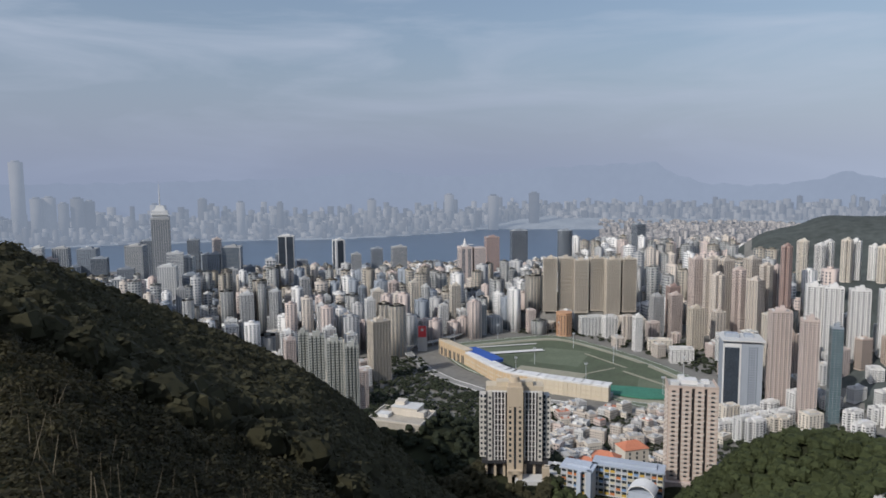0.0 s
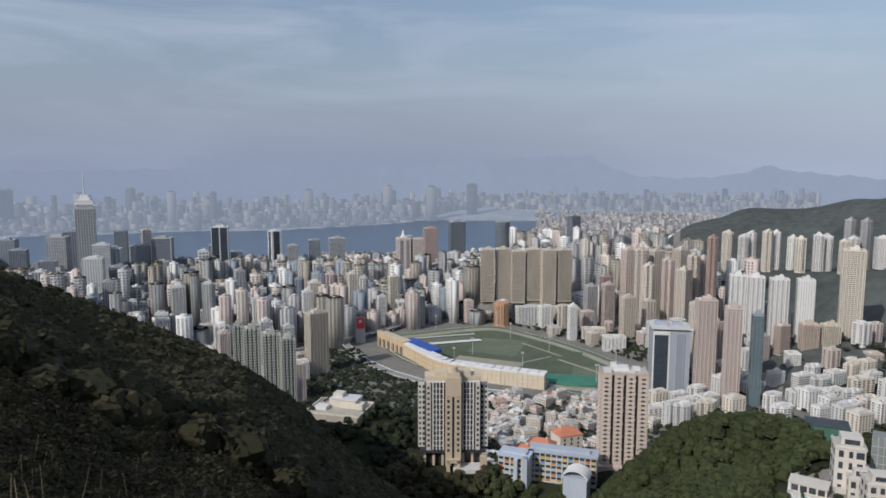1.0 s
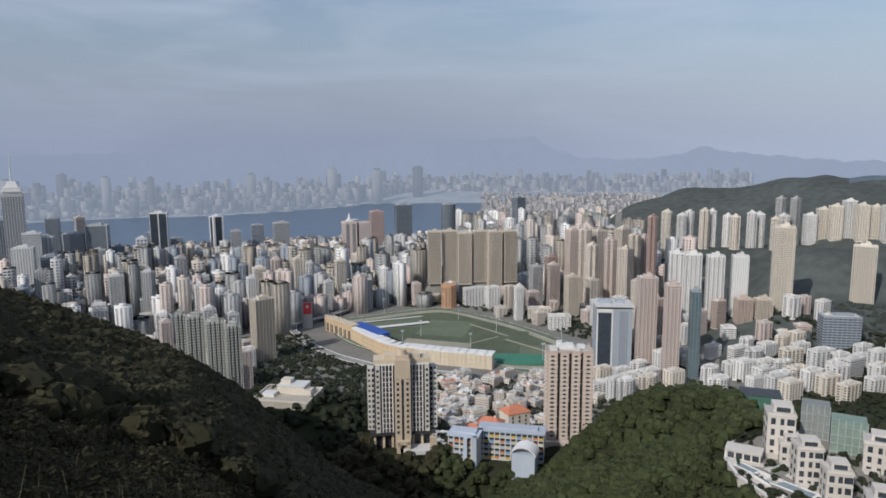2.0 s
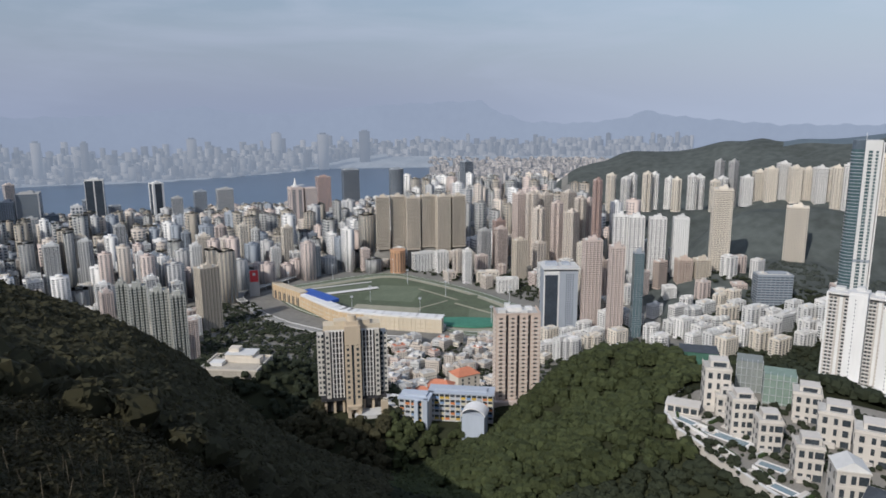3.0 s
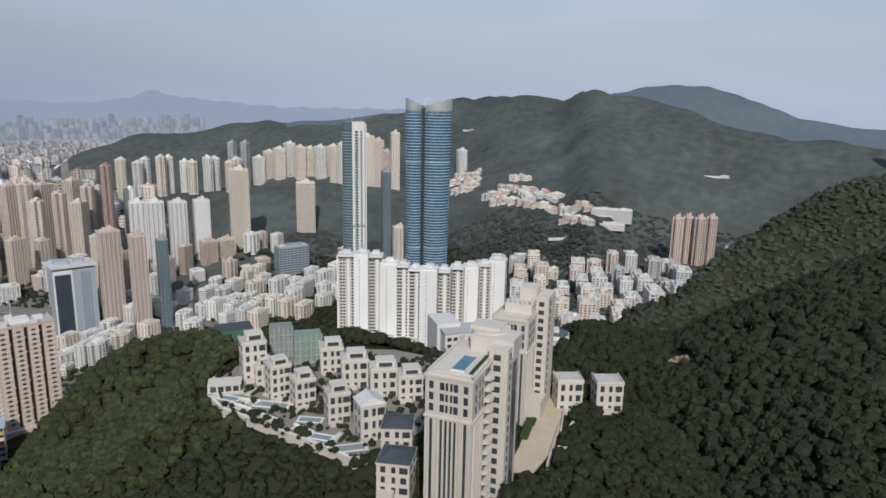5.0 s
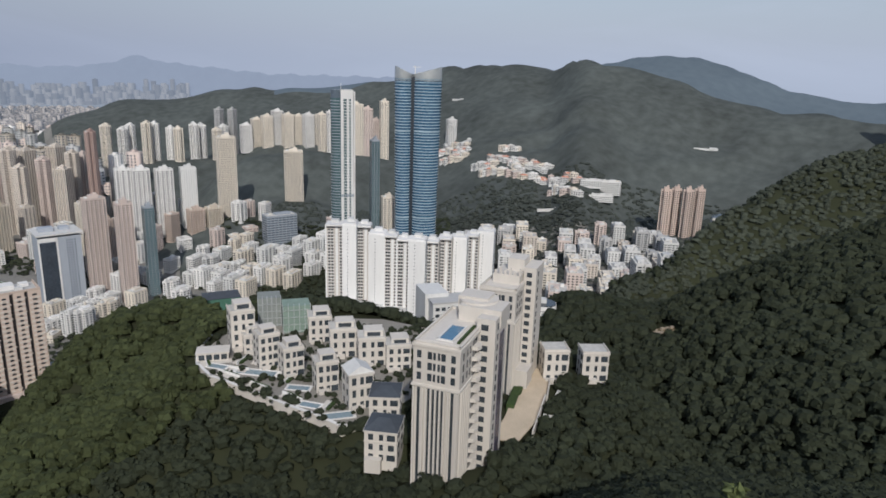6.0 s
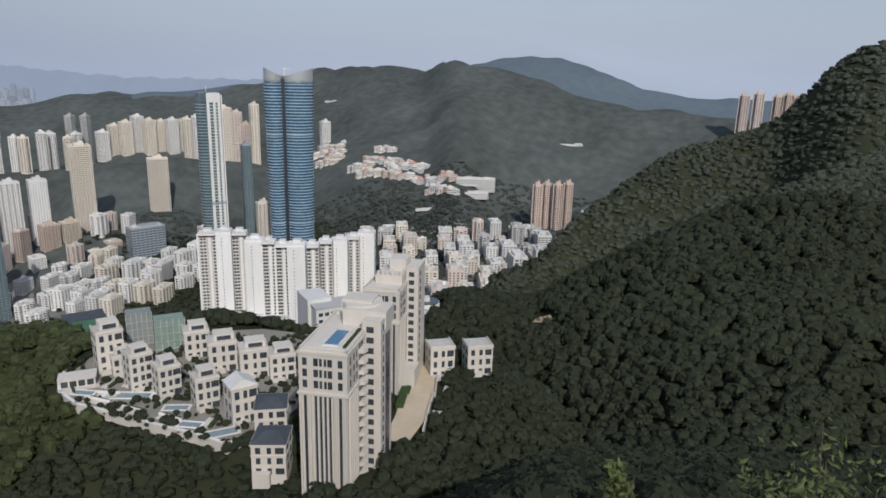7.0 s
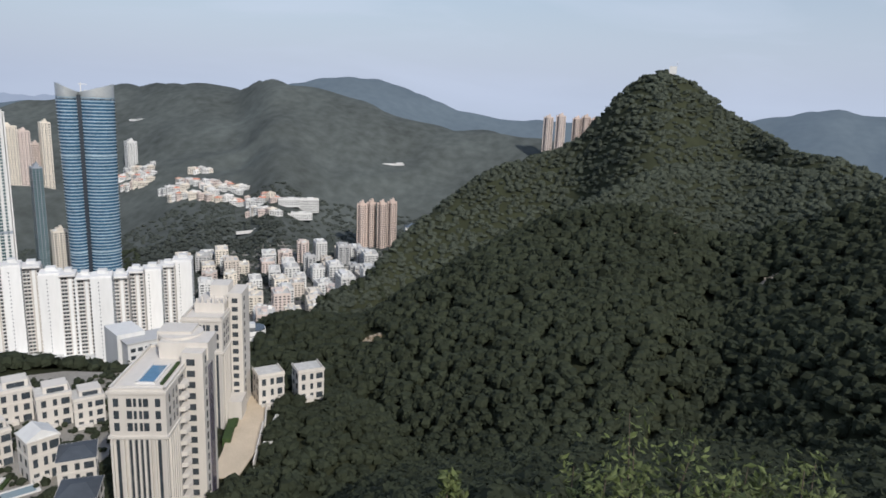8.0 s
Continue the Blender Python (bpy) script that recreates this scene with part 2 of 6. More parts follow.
FAR_SHORE = ([-60, -33, -22, -14, -8.8, -3, 2, 6, 10, 30], [4000, 3900, 3850, 3800, 3760, 3900, 4150, 4600, 4850, 4880])


def terrain(x, y):
    x, y = np.asarray(x, float), np.asarray(y, float)
    az, d = np.degrees(np.arctan2(x, y)), np.hypot(x, y)
    floor = np.interp(az, [-60, 20, 28, 40, 50, 60, 70, 85], [4, 4, 24, 55, 78, 92, 100, 105])
    floor = floor * np.clip((3000 - d) / 1200, 0, 1) + 4 * (1 - np.clip((3000 - d) / 1200, 0, 1))
    # the hill of the lookout: steep below the path, then an even wooded slope down to its foot
    slope = eased(az, [-180, -90, -50, -33, -28.9, -24.4, -18.2, -12.8, -7.2, -1.4, 4, 8, 12, 20, 30, 36, 40, 50, 60, 66, 75, 88, 100, 112, 130, 150, 180],
                      [-.35, -.1, 0, .0, .067, .121, .187, .238, .318, .43, .49, .52, .55, .58, .60, .60, .62, .66, .68, .60, .52, .47, .42, .38, .2, 0, -.35], 2.5)
    edge = eased(az, [-180, -90, -50, -33, -28.9, -24.4, -18.2, -12.8, -7.2, -1.4, 4, 14, 18.9, 24, 28.4, 33, 180],
                     [400, 300, 230, 220, 270, 330, 400, 440, 420, 340, 330, 370, 380, 370, 370, 350, 400], 2.5)
    home = 338.3 - 14 * (1 - np.exp(-d / 30)) - slope * d - 5.0 * np.clip((d - 40) / 160, 0, 1)
    over = d - edge
    home = home - np.interp(az, [-14, -8, 6, 12], [0.55, 0.15, 0.15, 0.55]) * (np.sqrt(np.maximum(over, 0) ** 2 + 225) - 15)
    z = smooth_max(floor, home, 12.0)
    # the spur that rises again in front of the houses
    z = smooth_max(z, ridge(az, d, [7, 10, 13.8, 18.9, 20.5, 22.5, 24.9, 27.9, 31.3, 34.7, 37, 42], [390, 390, 385, 385, 385, 385, 385, 380, 375, 362, 340, 320], [50, 80, 105, 140, 156, 171, 188, 201, 206, 209, 203, 180], 0.55, 0.55), 8.0)
    z = smooth_max(z, ridge(az, d, [48, 56, 62, 66, 72.9, 85.4, 90, 94.3, 97.6, 102.5, 112, 125, 140], [380, 380, 380, 400, 380, 430, 470, 520, 580, 650, 520, 450, 350],
                            [-60, 145, 191, 202, 203, 250, 266, 281, 292, 294, 297, 312, 334], 0.22, 0.35), 10.0)
    z = smooth_max(z, ridge(az, d, [60, 66, 70, 72.8, 76.6, 83.1, 89.5, 91.4, 92.4, 94, 95.6, 96.8, 98.1, 99.9, 102.1, 103.8, 106.3, 109.3, 112.5, 130],
                            [540, 540, 560, 560, 680, 780, 840, 850, 855, 865, 872, 880, 875, 865, 850, 840, 700, 680, 660, 600],
                            [-60, 125, 173, 178, 203, 258, 289, 309, 331, 360, 377, 382, 374, 355, 331, 321, 302, 303, 290, 305], 0.5, 0.5), 10.0)
    z = smooth_max(z, ridge(az, d, [25, 29, 37, 39.5, 48, 54, 60], [1700] * 7, [10, 106, 114, 146, 140, 110, 40], 0.4, 0.15), 10.0)
    z = smooth_max(z, ridge(az, d, [38, 42, 46, 52, 58, 64], [575, 570, 565, 555, 580, 600], [-40, 95, 132, 136, 130, 60], 0.3, 0.4), 8.0)
    z = smooth_max(z, ridge(az, d, [30, 36, 39, 43, 48, 53, 60], [1400, 1420, 1450, 1450, 1450, 1400, 1300], [-40, 118, 155, 162, 150, 130, 20], 0.5, 0.3, 40.0), 15.0)
    z = smooth_max(z, ridge(az, d, [19, 25, 29.5, 33.4, 37.4, 44.7, 50.3, 54, 59.5, 62.6, 65.4, 70.8, 75.4, 80.1, 86.2, 95, 120],
                            [2300, 2350, 2400, 2400, 2400, 2350, 2300, 2200, 2000, 2000, 1800, 1750, 1700, 1650, 1600, 1500, 1400],
                            [-60, 157, 203, 218, 249, 263, 294, 336, 350, 344, 368, 341, 299, 273, 262, 250, 230], np.interp(az, [62, 70, 90, 100], [0.27, 0.42, 0.42, 0.3]), 0.5, 30.0), 15.0)
    z = smooth_max(z, ridge(az, d, [50, 62, 68, 71.2, 74.9, 80, 83.3, 86.6, 92, 98, 103.8, 107.8, 109.5, 111.9, 125],
                            [3000] * 15, [-400, 290, 382, 413, 397, 302, 262, 264, 262, 278, 302, 355, 355, 334, 320], 0.35, 0.5, 60.0), 15.0)
    z = smooth_max(z, plateau(x, y, (206, 226), (214, 118), 46, 213, 0.62), 5.0)
    for px, py, half, level in ((703, 948, 34, 84), (842, 938, 28, 93)):
        z = smooth_max(z, plateau(x, y, (px, py), (px + 10, py + 30), half, level, 0.3), 6.0)
    # levelled ground under the deck below the slope, the ribbed tower and the estate beyond the racecourse
    z = smooth_max(z, plateau(x, y, (-48, 524), (-26, 520), 20, 146, 0.5), 5.0)
    z = smooth_max(z, plateau(x, y, (36, 434), (58, 432), 20, 139, 0.8), 5.0)
    z = smooth_max(z, plateau(x, y, (88, 424), (120, 420), 16, 132, 0.8), 5.0)
    z = smooth_max(z, plateau(x, y, (155, 440), (172, 436), 14, 137, 0.8), 5.0)
    z = smooth_max(z, plateau(x, y, (240, 1500), (410, 1475), 16, 48, 1.1), 4.0)
    z = smooth_max(z, plateau(x, y, (146, 101), (176, 82), 5, 219, 0.6), 3.0)
    rough = np.sin(x / 37 + 1.3 * np.sin(y / 53)) * np.cos(y / 41 + np.sin(x / 67)) * np.clip((z - 120) / 60, 0, 1) * np.clip((d - 500) / 400, 0, 2.5)
    flat = np.clip((np.abs(plateau(x, y, (206, 226), (214, 118), 46, 213, 0.62) - 213)) / 6, 0, 1)
    z = z + 3.2 * rough * flat
    z = z + np.where((d > 4250) & (az < 36) & (az > -60), 0.10 * (d - 4250), 0)
    water = (d > np.interp(az, *SHORE)) & (d < np.interp(az, *FAR_SHORE)) & (z < 12)
    return np.where(water, -6.0, z)


def ground_at(bearing, distance):
    return float(terrain(*spot(bearing, distance)))


_az = np.radians(np.concatenate([np.arange(-180, -60, 4.0), np.arange(-60, 130, 0.5), np.arange(130, 180, 4.0), [180.0]]))
_r = np.concatenate([[0.0], np.geomspace(1.2, 40, 40), np.arange(44, 460, 4.0), np.linspace(466, 1500, 130), np.linspace(1520, 4960, 60)])
_R, _A = np.meshgrid(_r, _az)
_gx, _gy = _R * np.sin(_A), _R * np.cos(_A)
_gz = terrain(_gx, _gy)
_n = len(_r)
_i = (np.arange(len(_az) - 1)[:, None] * _n + np.arange(_n - 1)[None, :]).ravel()
_ground = bulk("ground", np.stack([_gx, _gy, _gz], -1).reshape(-1, 3), np.stack([_i, _i + 1, _i + _n + 1, _i + _n], -1), SOIL,
               "dark wooded hills falling to a built-up valley and a far shore", "ground", "structure", True)

water_mat = mat("harbour_water", (0.085, 0.125, 0.185), rough=0.32, spread=0.15, scale=0.004, grain=0.05, spec=0.5)
water = bulk("water", [(-4900, 2000, 0), (4900, 2000, 0), (4900, 4950, 0), (-4900, 4950, 0)], [(0, 1, 2, 3)], water_mat,
             "grey-blue harbour water under haze", "water", "structure")

TOWN = mat("town_ground", (0.18, 0.175, 0.16), rough=0.95, spread=0.35, scale=0.02, grain=0.15)
_ground.data.materials.append(TOWN)
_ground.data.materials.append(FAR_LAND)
# Wooded ground paled and blued: haze put into the base colour.
HAZED_WOODS = mat("far_woods", (0.078, 0.088, 0.084), rough=1.0, spread=0.5, scale=0.005, grain=0.045, spec=0.1, bump=1.0)
_ground.data.materials.append(HAZED_WOODS)
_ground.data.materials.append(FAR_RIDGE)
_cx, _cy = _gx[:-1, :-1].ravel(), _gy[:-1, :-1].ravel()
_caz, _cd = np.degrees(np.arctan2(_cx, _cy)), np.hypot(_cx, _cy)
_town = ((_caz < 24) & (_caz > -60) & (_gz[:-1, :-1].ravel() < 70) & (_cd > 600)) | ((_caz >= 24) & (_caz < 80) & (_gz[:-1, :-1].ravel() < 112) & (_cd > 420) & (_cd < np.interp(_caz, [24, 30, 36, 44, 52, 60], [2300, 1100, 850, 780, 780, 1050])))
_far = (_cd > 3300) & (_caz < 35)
# With distance the ground takes the materials that carry painted haze.
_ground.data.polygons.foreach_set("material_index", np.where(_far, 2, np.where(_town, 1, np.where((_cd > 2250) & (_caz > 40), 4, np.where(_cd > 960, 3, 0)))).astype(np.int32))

# ---- towers ----


def plan_notched(w, d, bay=7.0, deep=1.3, gap=1.6):
    """A block with re-entrant light wells along its long sides."""
    n = max(1, round(w / bay))
    step = w / n
    front = [(-w / 2, -d / 2)]
    for k in range(1, n):
        x = -w / 2 + k * step
        front += [(x - gap / 2, -d / 2), (x - gap / 2, -d / 2 + deep), (x + gap / 2, -d / 2 + deep), (x + gap / 2, -d / 2)]
    front.append((w / 2, -d / 2))
    m = max(1, round(d / (bay * 1.3)))
    side = []
    for k in range(1, m):
        y = -d / 2 + k * d / m
        side += [(w / 2, y - gap / 2), (w / 2 - deep, y - gap / 2), (w / 2 - deep, y + gap / 2), (w / 2, y + gap / 2)]
    half = front + side
    return half + [(-x, -y) for x, y in half]


def plan_cross(w, d):
    """A cruciform flat tower."""
    a, b, c = w / 2, d / 2, 0.42
    return [(-a * c, -b), (a * c, -b), (a * c, -b * c), (a, -b * c), (a, b * c), (a * c, b * c), (a * c, b), (-a * c, b), (-a * c, b * c),
            (-a, b * c), (-a, -b * c), (-a * c, -b * c)]


def plan_round(w, d, n=20):
    return [(w / 2 * math.cos(2 * math.pi * k / n), d / 2 * math.sin(2 * math.pi * k / n)) for k in range(n)]


def plan_box(w, d):
    return [(-w / 2, -d / 2), (w / 2, -d / 2), (w / 2, d / 2), (-w / 2, d / 2)]


def windows_on(bag, plan, z0, floors, fh, col, wide, high, proud=0.10, skip=0, least=1.4):
    """Panes on every straight side of a plan, floor by floor."""
    n = len(plan)
    for k in range(n):
        (x0, y0), (x1, y1) = plan[k], plan[(k + 1) % n]
        length = math.hypot(x1 - x0, y1 - y0)
        if length < least:
            continue
        ux, uy = (x1 - x0) / length, (y1 - y0) / length
        ox, oy = uy * proud, -ux * proud
        m = max(1, int(length / col))
        step = length / m
        for c in range(m):
            a, b = c * step + step * (1 - wide) / 2, c * step + step * (1 + wide) / 2
            ax, ay, bx, by = x0 + ux * a + ox, y0 + uy * a + oy, x0 + ux * b + ox, y0 + uy * b + oy
            for f in range(skip, floors):
                za = z0 + f * fh + fh * (1 - high) * 0.5
                zb = za + fh * high
                bag.quad((ax, ay, za), (bx, by, za), (bx, by, zb), (ax, ay, zb))


def ledges_on(bag, plan, z0, floors, fh, deep=0.35, tall=0.5, every=1):
    """Thin slab edges round the plan."""
    k = 1 + deep / max(2.0, max(abs(x) for x, _ in plan))
    grown = [(x * k, y * k) for x, y in plan]
    for f in range(1, floors + 1, every):
        bag.prism(grown, z0 + f * fh - tall, z0 + f * fh)


def tower(bearing, distance, base, top, w, d, turn, wall, label, shape="notched", glass=None, fh=3.0, col=3.3, wide=0.55, high=0.5,
          plant=0.45, name="tower_block", group="tower blocks of the valley", category="apartment tower", ledge=0.0, bay=7.0, podium=0.0, crown=""):
    """An apartment or office tower: walls, windows, parapet and roof plant rooms."""
    z0 = min(base, ground_at(bearing, distance)) - 2
    ob = thing(name, bearing, distance, z0, turn, label, category, group)
    h = top - z0
    plan = {"notched": plan_notched(w, d, bay, *((2.4, 1.9) if bay < 5 else (1.3, 1.6))), "cross": plan_cross(w, d), "round": plan_round(w, d), "box": plan_box(w, d)}[shape]
    part("wall", Bag().prism(plan, 0, h), wall, ob)
    floors = max(1, int((h - 2) / fh))
    bag = Bag()
    windows_on(bag, plan, h - floors * fh - 1.0, floors, fh, col, wide, high)
    if bag.f:
        part("windows", bag, glass or GLASS, ob, kind="stuff")
    if ledge:
        bag = Bag()
        ledges_on(bag, plan, h - floors * fh - 1.0, floors, fh, ledge)
        part("slab_edges", bag, WHITE if wall is not WHITE else PALE, ob)
    part("parapet", Bag().ring(plan, h, h + 1.2, 0.97), wall, ob)
    part("roof_deck", Bag().prism([(x * 0.965, y * 0.965) for x, y in plan], h - 0.5, h + 0.12), ROOF, ob)
    if h < 75 and shape != "round":
        spots = random.Random(int(bearing * 1000 + distance))
        for side in (-1, 1):
            hut = Bag().box(side * spots.uniform(0.2, 0.34) * w, spots.uniform(-0.3, 0.3) * d, h + 0.1, spots.uniform(2, 4.5), spots.uniform(2, 4), spots.uniform(1.6, 3.4))
            part("roof_hut", hut, spots.choice((PALE, GREY, WHITE, CREAM)), ob)
    if plant:
        part("plant_room", Bag().box(0, 0, h, w * plant, d * plant, 4.5 if h > 60 else 2.8).box(w * plant * 0.2, 0, h + 4.5, w * plant * 0.4, d * plant * 0.5, 2.5) if h > 60 else Bag().box(w * 0.1, d * 0.1, h, w * plant, d * plant, 2.8), wall, ob)
        if w > 16:
            part("water_tank", Bag().box(-w * 0.33, d * 0.1, h, 3, 3, 2.2), PALE, ob)
    if podium:
        part("podium", Bag().box(0, 0, 0, w * 1.5, d * 1.5, podium + 2), PALE, ob)
    return ob


# towers along the harbour front and in the old town, each at its own place
def harbour_towers():
    G, C = "office towers by the harbour", "office tower"
    k = dict(name="office_tower", group=G, category=C, plant=0.5)
    tower(-13.09, 2250, 4, 152, 50, 40, 8, WHITE, "dark glass office slab with white edge frame", "box", GLASS_DARK, fh=4, col=25, wide=0.88, high=1.0, **k)
    tower(-8.83, 2300, 4, 130, 34, 34, 30, WHITE, "white office tower with dark glass faces", "box", GLASS_DARK, fh=4, col=34, wide=0.62, high=1.0, **k)
    tower(-17.42, 2100, 4, 138, 56, 40, 6, GREY, "grey glass office slab with pale frame", "box", GLASS_GREY, fh=4, col=56, wide=0.9, high=0.85, **k)
    tower(-18.74, 2110, 4, 118, 36, 30, 6, SLATE, "slate-grey office block by the harbour", "box", GLASS_DARK, fh=4, col=5, wide=0.7, **k)
    tower(-14.44, 1900, 4, 118, 25, 25, 20, WHITE, "white lattice-faced office tower", "box", GLASS_GREY, fh=8, col=8, wide=0.6, high=0.6, **k)
    tower(-24.50, 2200, 4, 144, 52, 40, 4, GREY, "broad grey office block", "box", GLASS_GREY, fh=4, col=6, wide=0.8, high=0.6, **k)
    tower(-27.76, 2300, 4, 133, 54, 40, 10, SLATE, "dark grey office block", "box", GLASS_GREY, fh=4, col=6, wide=0.8, high=0.6, **k)
    tower(-22.3, 1800, 4, 125, 44, 36, 12, PALE, "pale office block near the harbour", "box", GLASS_GREY, fh=4, col=5, wide=0.5, high=0.5, **k)
    tower(-20.6, 1850, 4, 95, 40, 30, 12, SLATE, "dark glass office block in town", "box", GLASS_DARK, fh=4, col=5, wide=0.8, high=0.6, **k)
    tower(-20.3, 2250, 4, 150, 34, 34, 12, SLATE, "dark tapering office tower", "box", GLASS_DARK, fh=4, col=5, wide=0.8, high=0.6, **k)
    tower(4.08, 2100, 4, 151, 40, 34, 10, BROWN, "brown-grey office tower by the harbour", "box", GLASS_GREY, fh=4, col=4, wide=0.5, high=0.6, **k)
    tower(6.34, 2350, 4, 152, 54, 40, 6, SLATE, "broad dark glass office block", "box", GLASS_DARK, fh=4, col=6, wide=0.85, high=0.75, **k)
    tower(10.17, 2300, 4, 156, 50, 44, 0, SLATE, "dark rounded glass office tower", "round", GLASS_DARK, fh=4, col=5, wide=0.85, high=0.75, **k)
    tower(-5.67, 2200, 4, 109, 36, 30, 14, SLATE, "dark office tower by the harbour", "box", GLASS_DARK, fh=4, col=4, wide=0.7, high=0.6, **k)
    tower(-3.79, 2200, 4, 113, 48, 30, 14, GREY, "grey office tower by the harbour", "box", GLASS_GREY, fh=4, col=4, wide=0.7, high=0.6, **k)
    tower(-7.4, 2150, 4, 98, 30, 28, 14, GREY, "grey glass office tower", "box", GLASS_GREY, fh=4, col=4, wide=0.7, high=0.6, **k)
    tower(16.05, 2500, 4, 165, 34, 34, 20, SLATE, "dark blue glass office tower", "box", GLASS_DARK, fh=4, col=4, wide=0.8, high=0.7, **k)


def harbour_row():
    """More offices and hotels along the waterfront."""
    rng = random.Random(17)
    for k in range(26):
        bear, dist = -31 + k * 0.83 + rng.uniform(-0.2, 0.2), rng.uniform(1900, 2420)
        high = rng.uniform(80, 145) if k < 16 else rng.uniform(50, 85)
        wall, glass = rng.choice(((SLATE, GLASS_DARK), (GREY, GLASS_GREY), (PALE, GLASS_GREY), (SLATE, GLASS_GREY), (ROSE, GLASS_GREY)))
        tower(bear, dist, 4, high, rng.uniform(24, 46), rng.uniform(22, 34), rng.choice((6, 12, 18, 30)), wall, "glazed office block on the waterfront", "box", glass, fh=4, col=rng.choice((4, 6, 9)),
              wide=0.75, high=rng.choice((0.55, 0.7, 0.85)), name="office_tower", group="office towers by the harbour", category="office tower", plant=0.5)


def central_tower():
    """The tall tower with a stepped crown and a mast."""
    ob = thing("office_tower", -22.64, 2050, 2, 20, "tall grey office tower with stepped crown and mast", "office tower", "office towers by the harbour")
    part("wall", Bag().prism(plan_box(48, 46), 0, 232), GREY, ob)
    bag = Bag()
    windows_on(bag, plan_box(48, 46), 10, 54, 4, 6, 0.7, 0.6)
    part("windows", bag, GLASS_GREY, ob, kind="stuff")
    part("crown", Bag().prism(plan_box(40, 38), 232, 250).prism(plan_box(46, 44), 238, 241).prism(plan_box(30, 28), 250, 264, 0.6), PALE, ob, "stepped pale crown")
    part("mast", Bag().prism(plan_round(4, 4, 8), 264, 333, 0.2), PALE, ob)


def pointed_tower():
    ob = thing("office_tower", 2.29, 1900, 2, 12, "beige office tower with a white pointed roof", "office tower", "office towers by the harbour")
    part("wall", Bag().box(-17, 0, 0, 34, 40, 142).box(22, 0, 0, 32, 38, 139), ROSE, ob)
    bag = Bag()
    windows_on(bag, [(x - 17, y) for x, y in plan_box(34, 40)], 8, 32, 4, 12, 0.55, 0.7)
    windows_on(bag, [(x + 22, y) for x, y in plan_box(32, 38)], 8, 32, 4, 4, 0.5, 0.5)
    part("windows", bag, GLASS_GREY, ob, kind="stuff")
    part("pointed_roof", Bag().prism([(x - 17, y) for x, y in plan_box(16, 16)], 140, 146).prism(plan_box(14, 14), 146, 147), WHITE, ob)
    b = Bag()
    b.prism(plan_round(13, 13, 8), 0, 24, 0.05)
    b.v = [(x - 17, y, z + 142) for x, y, z in b.v]
    part("spire", b, WHITE, ob)


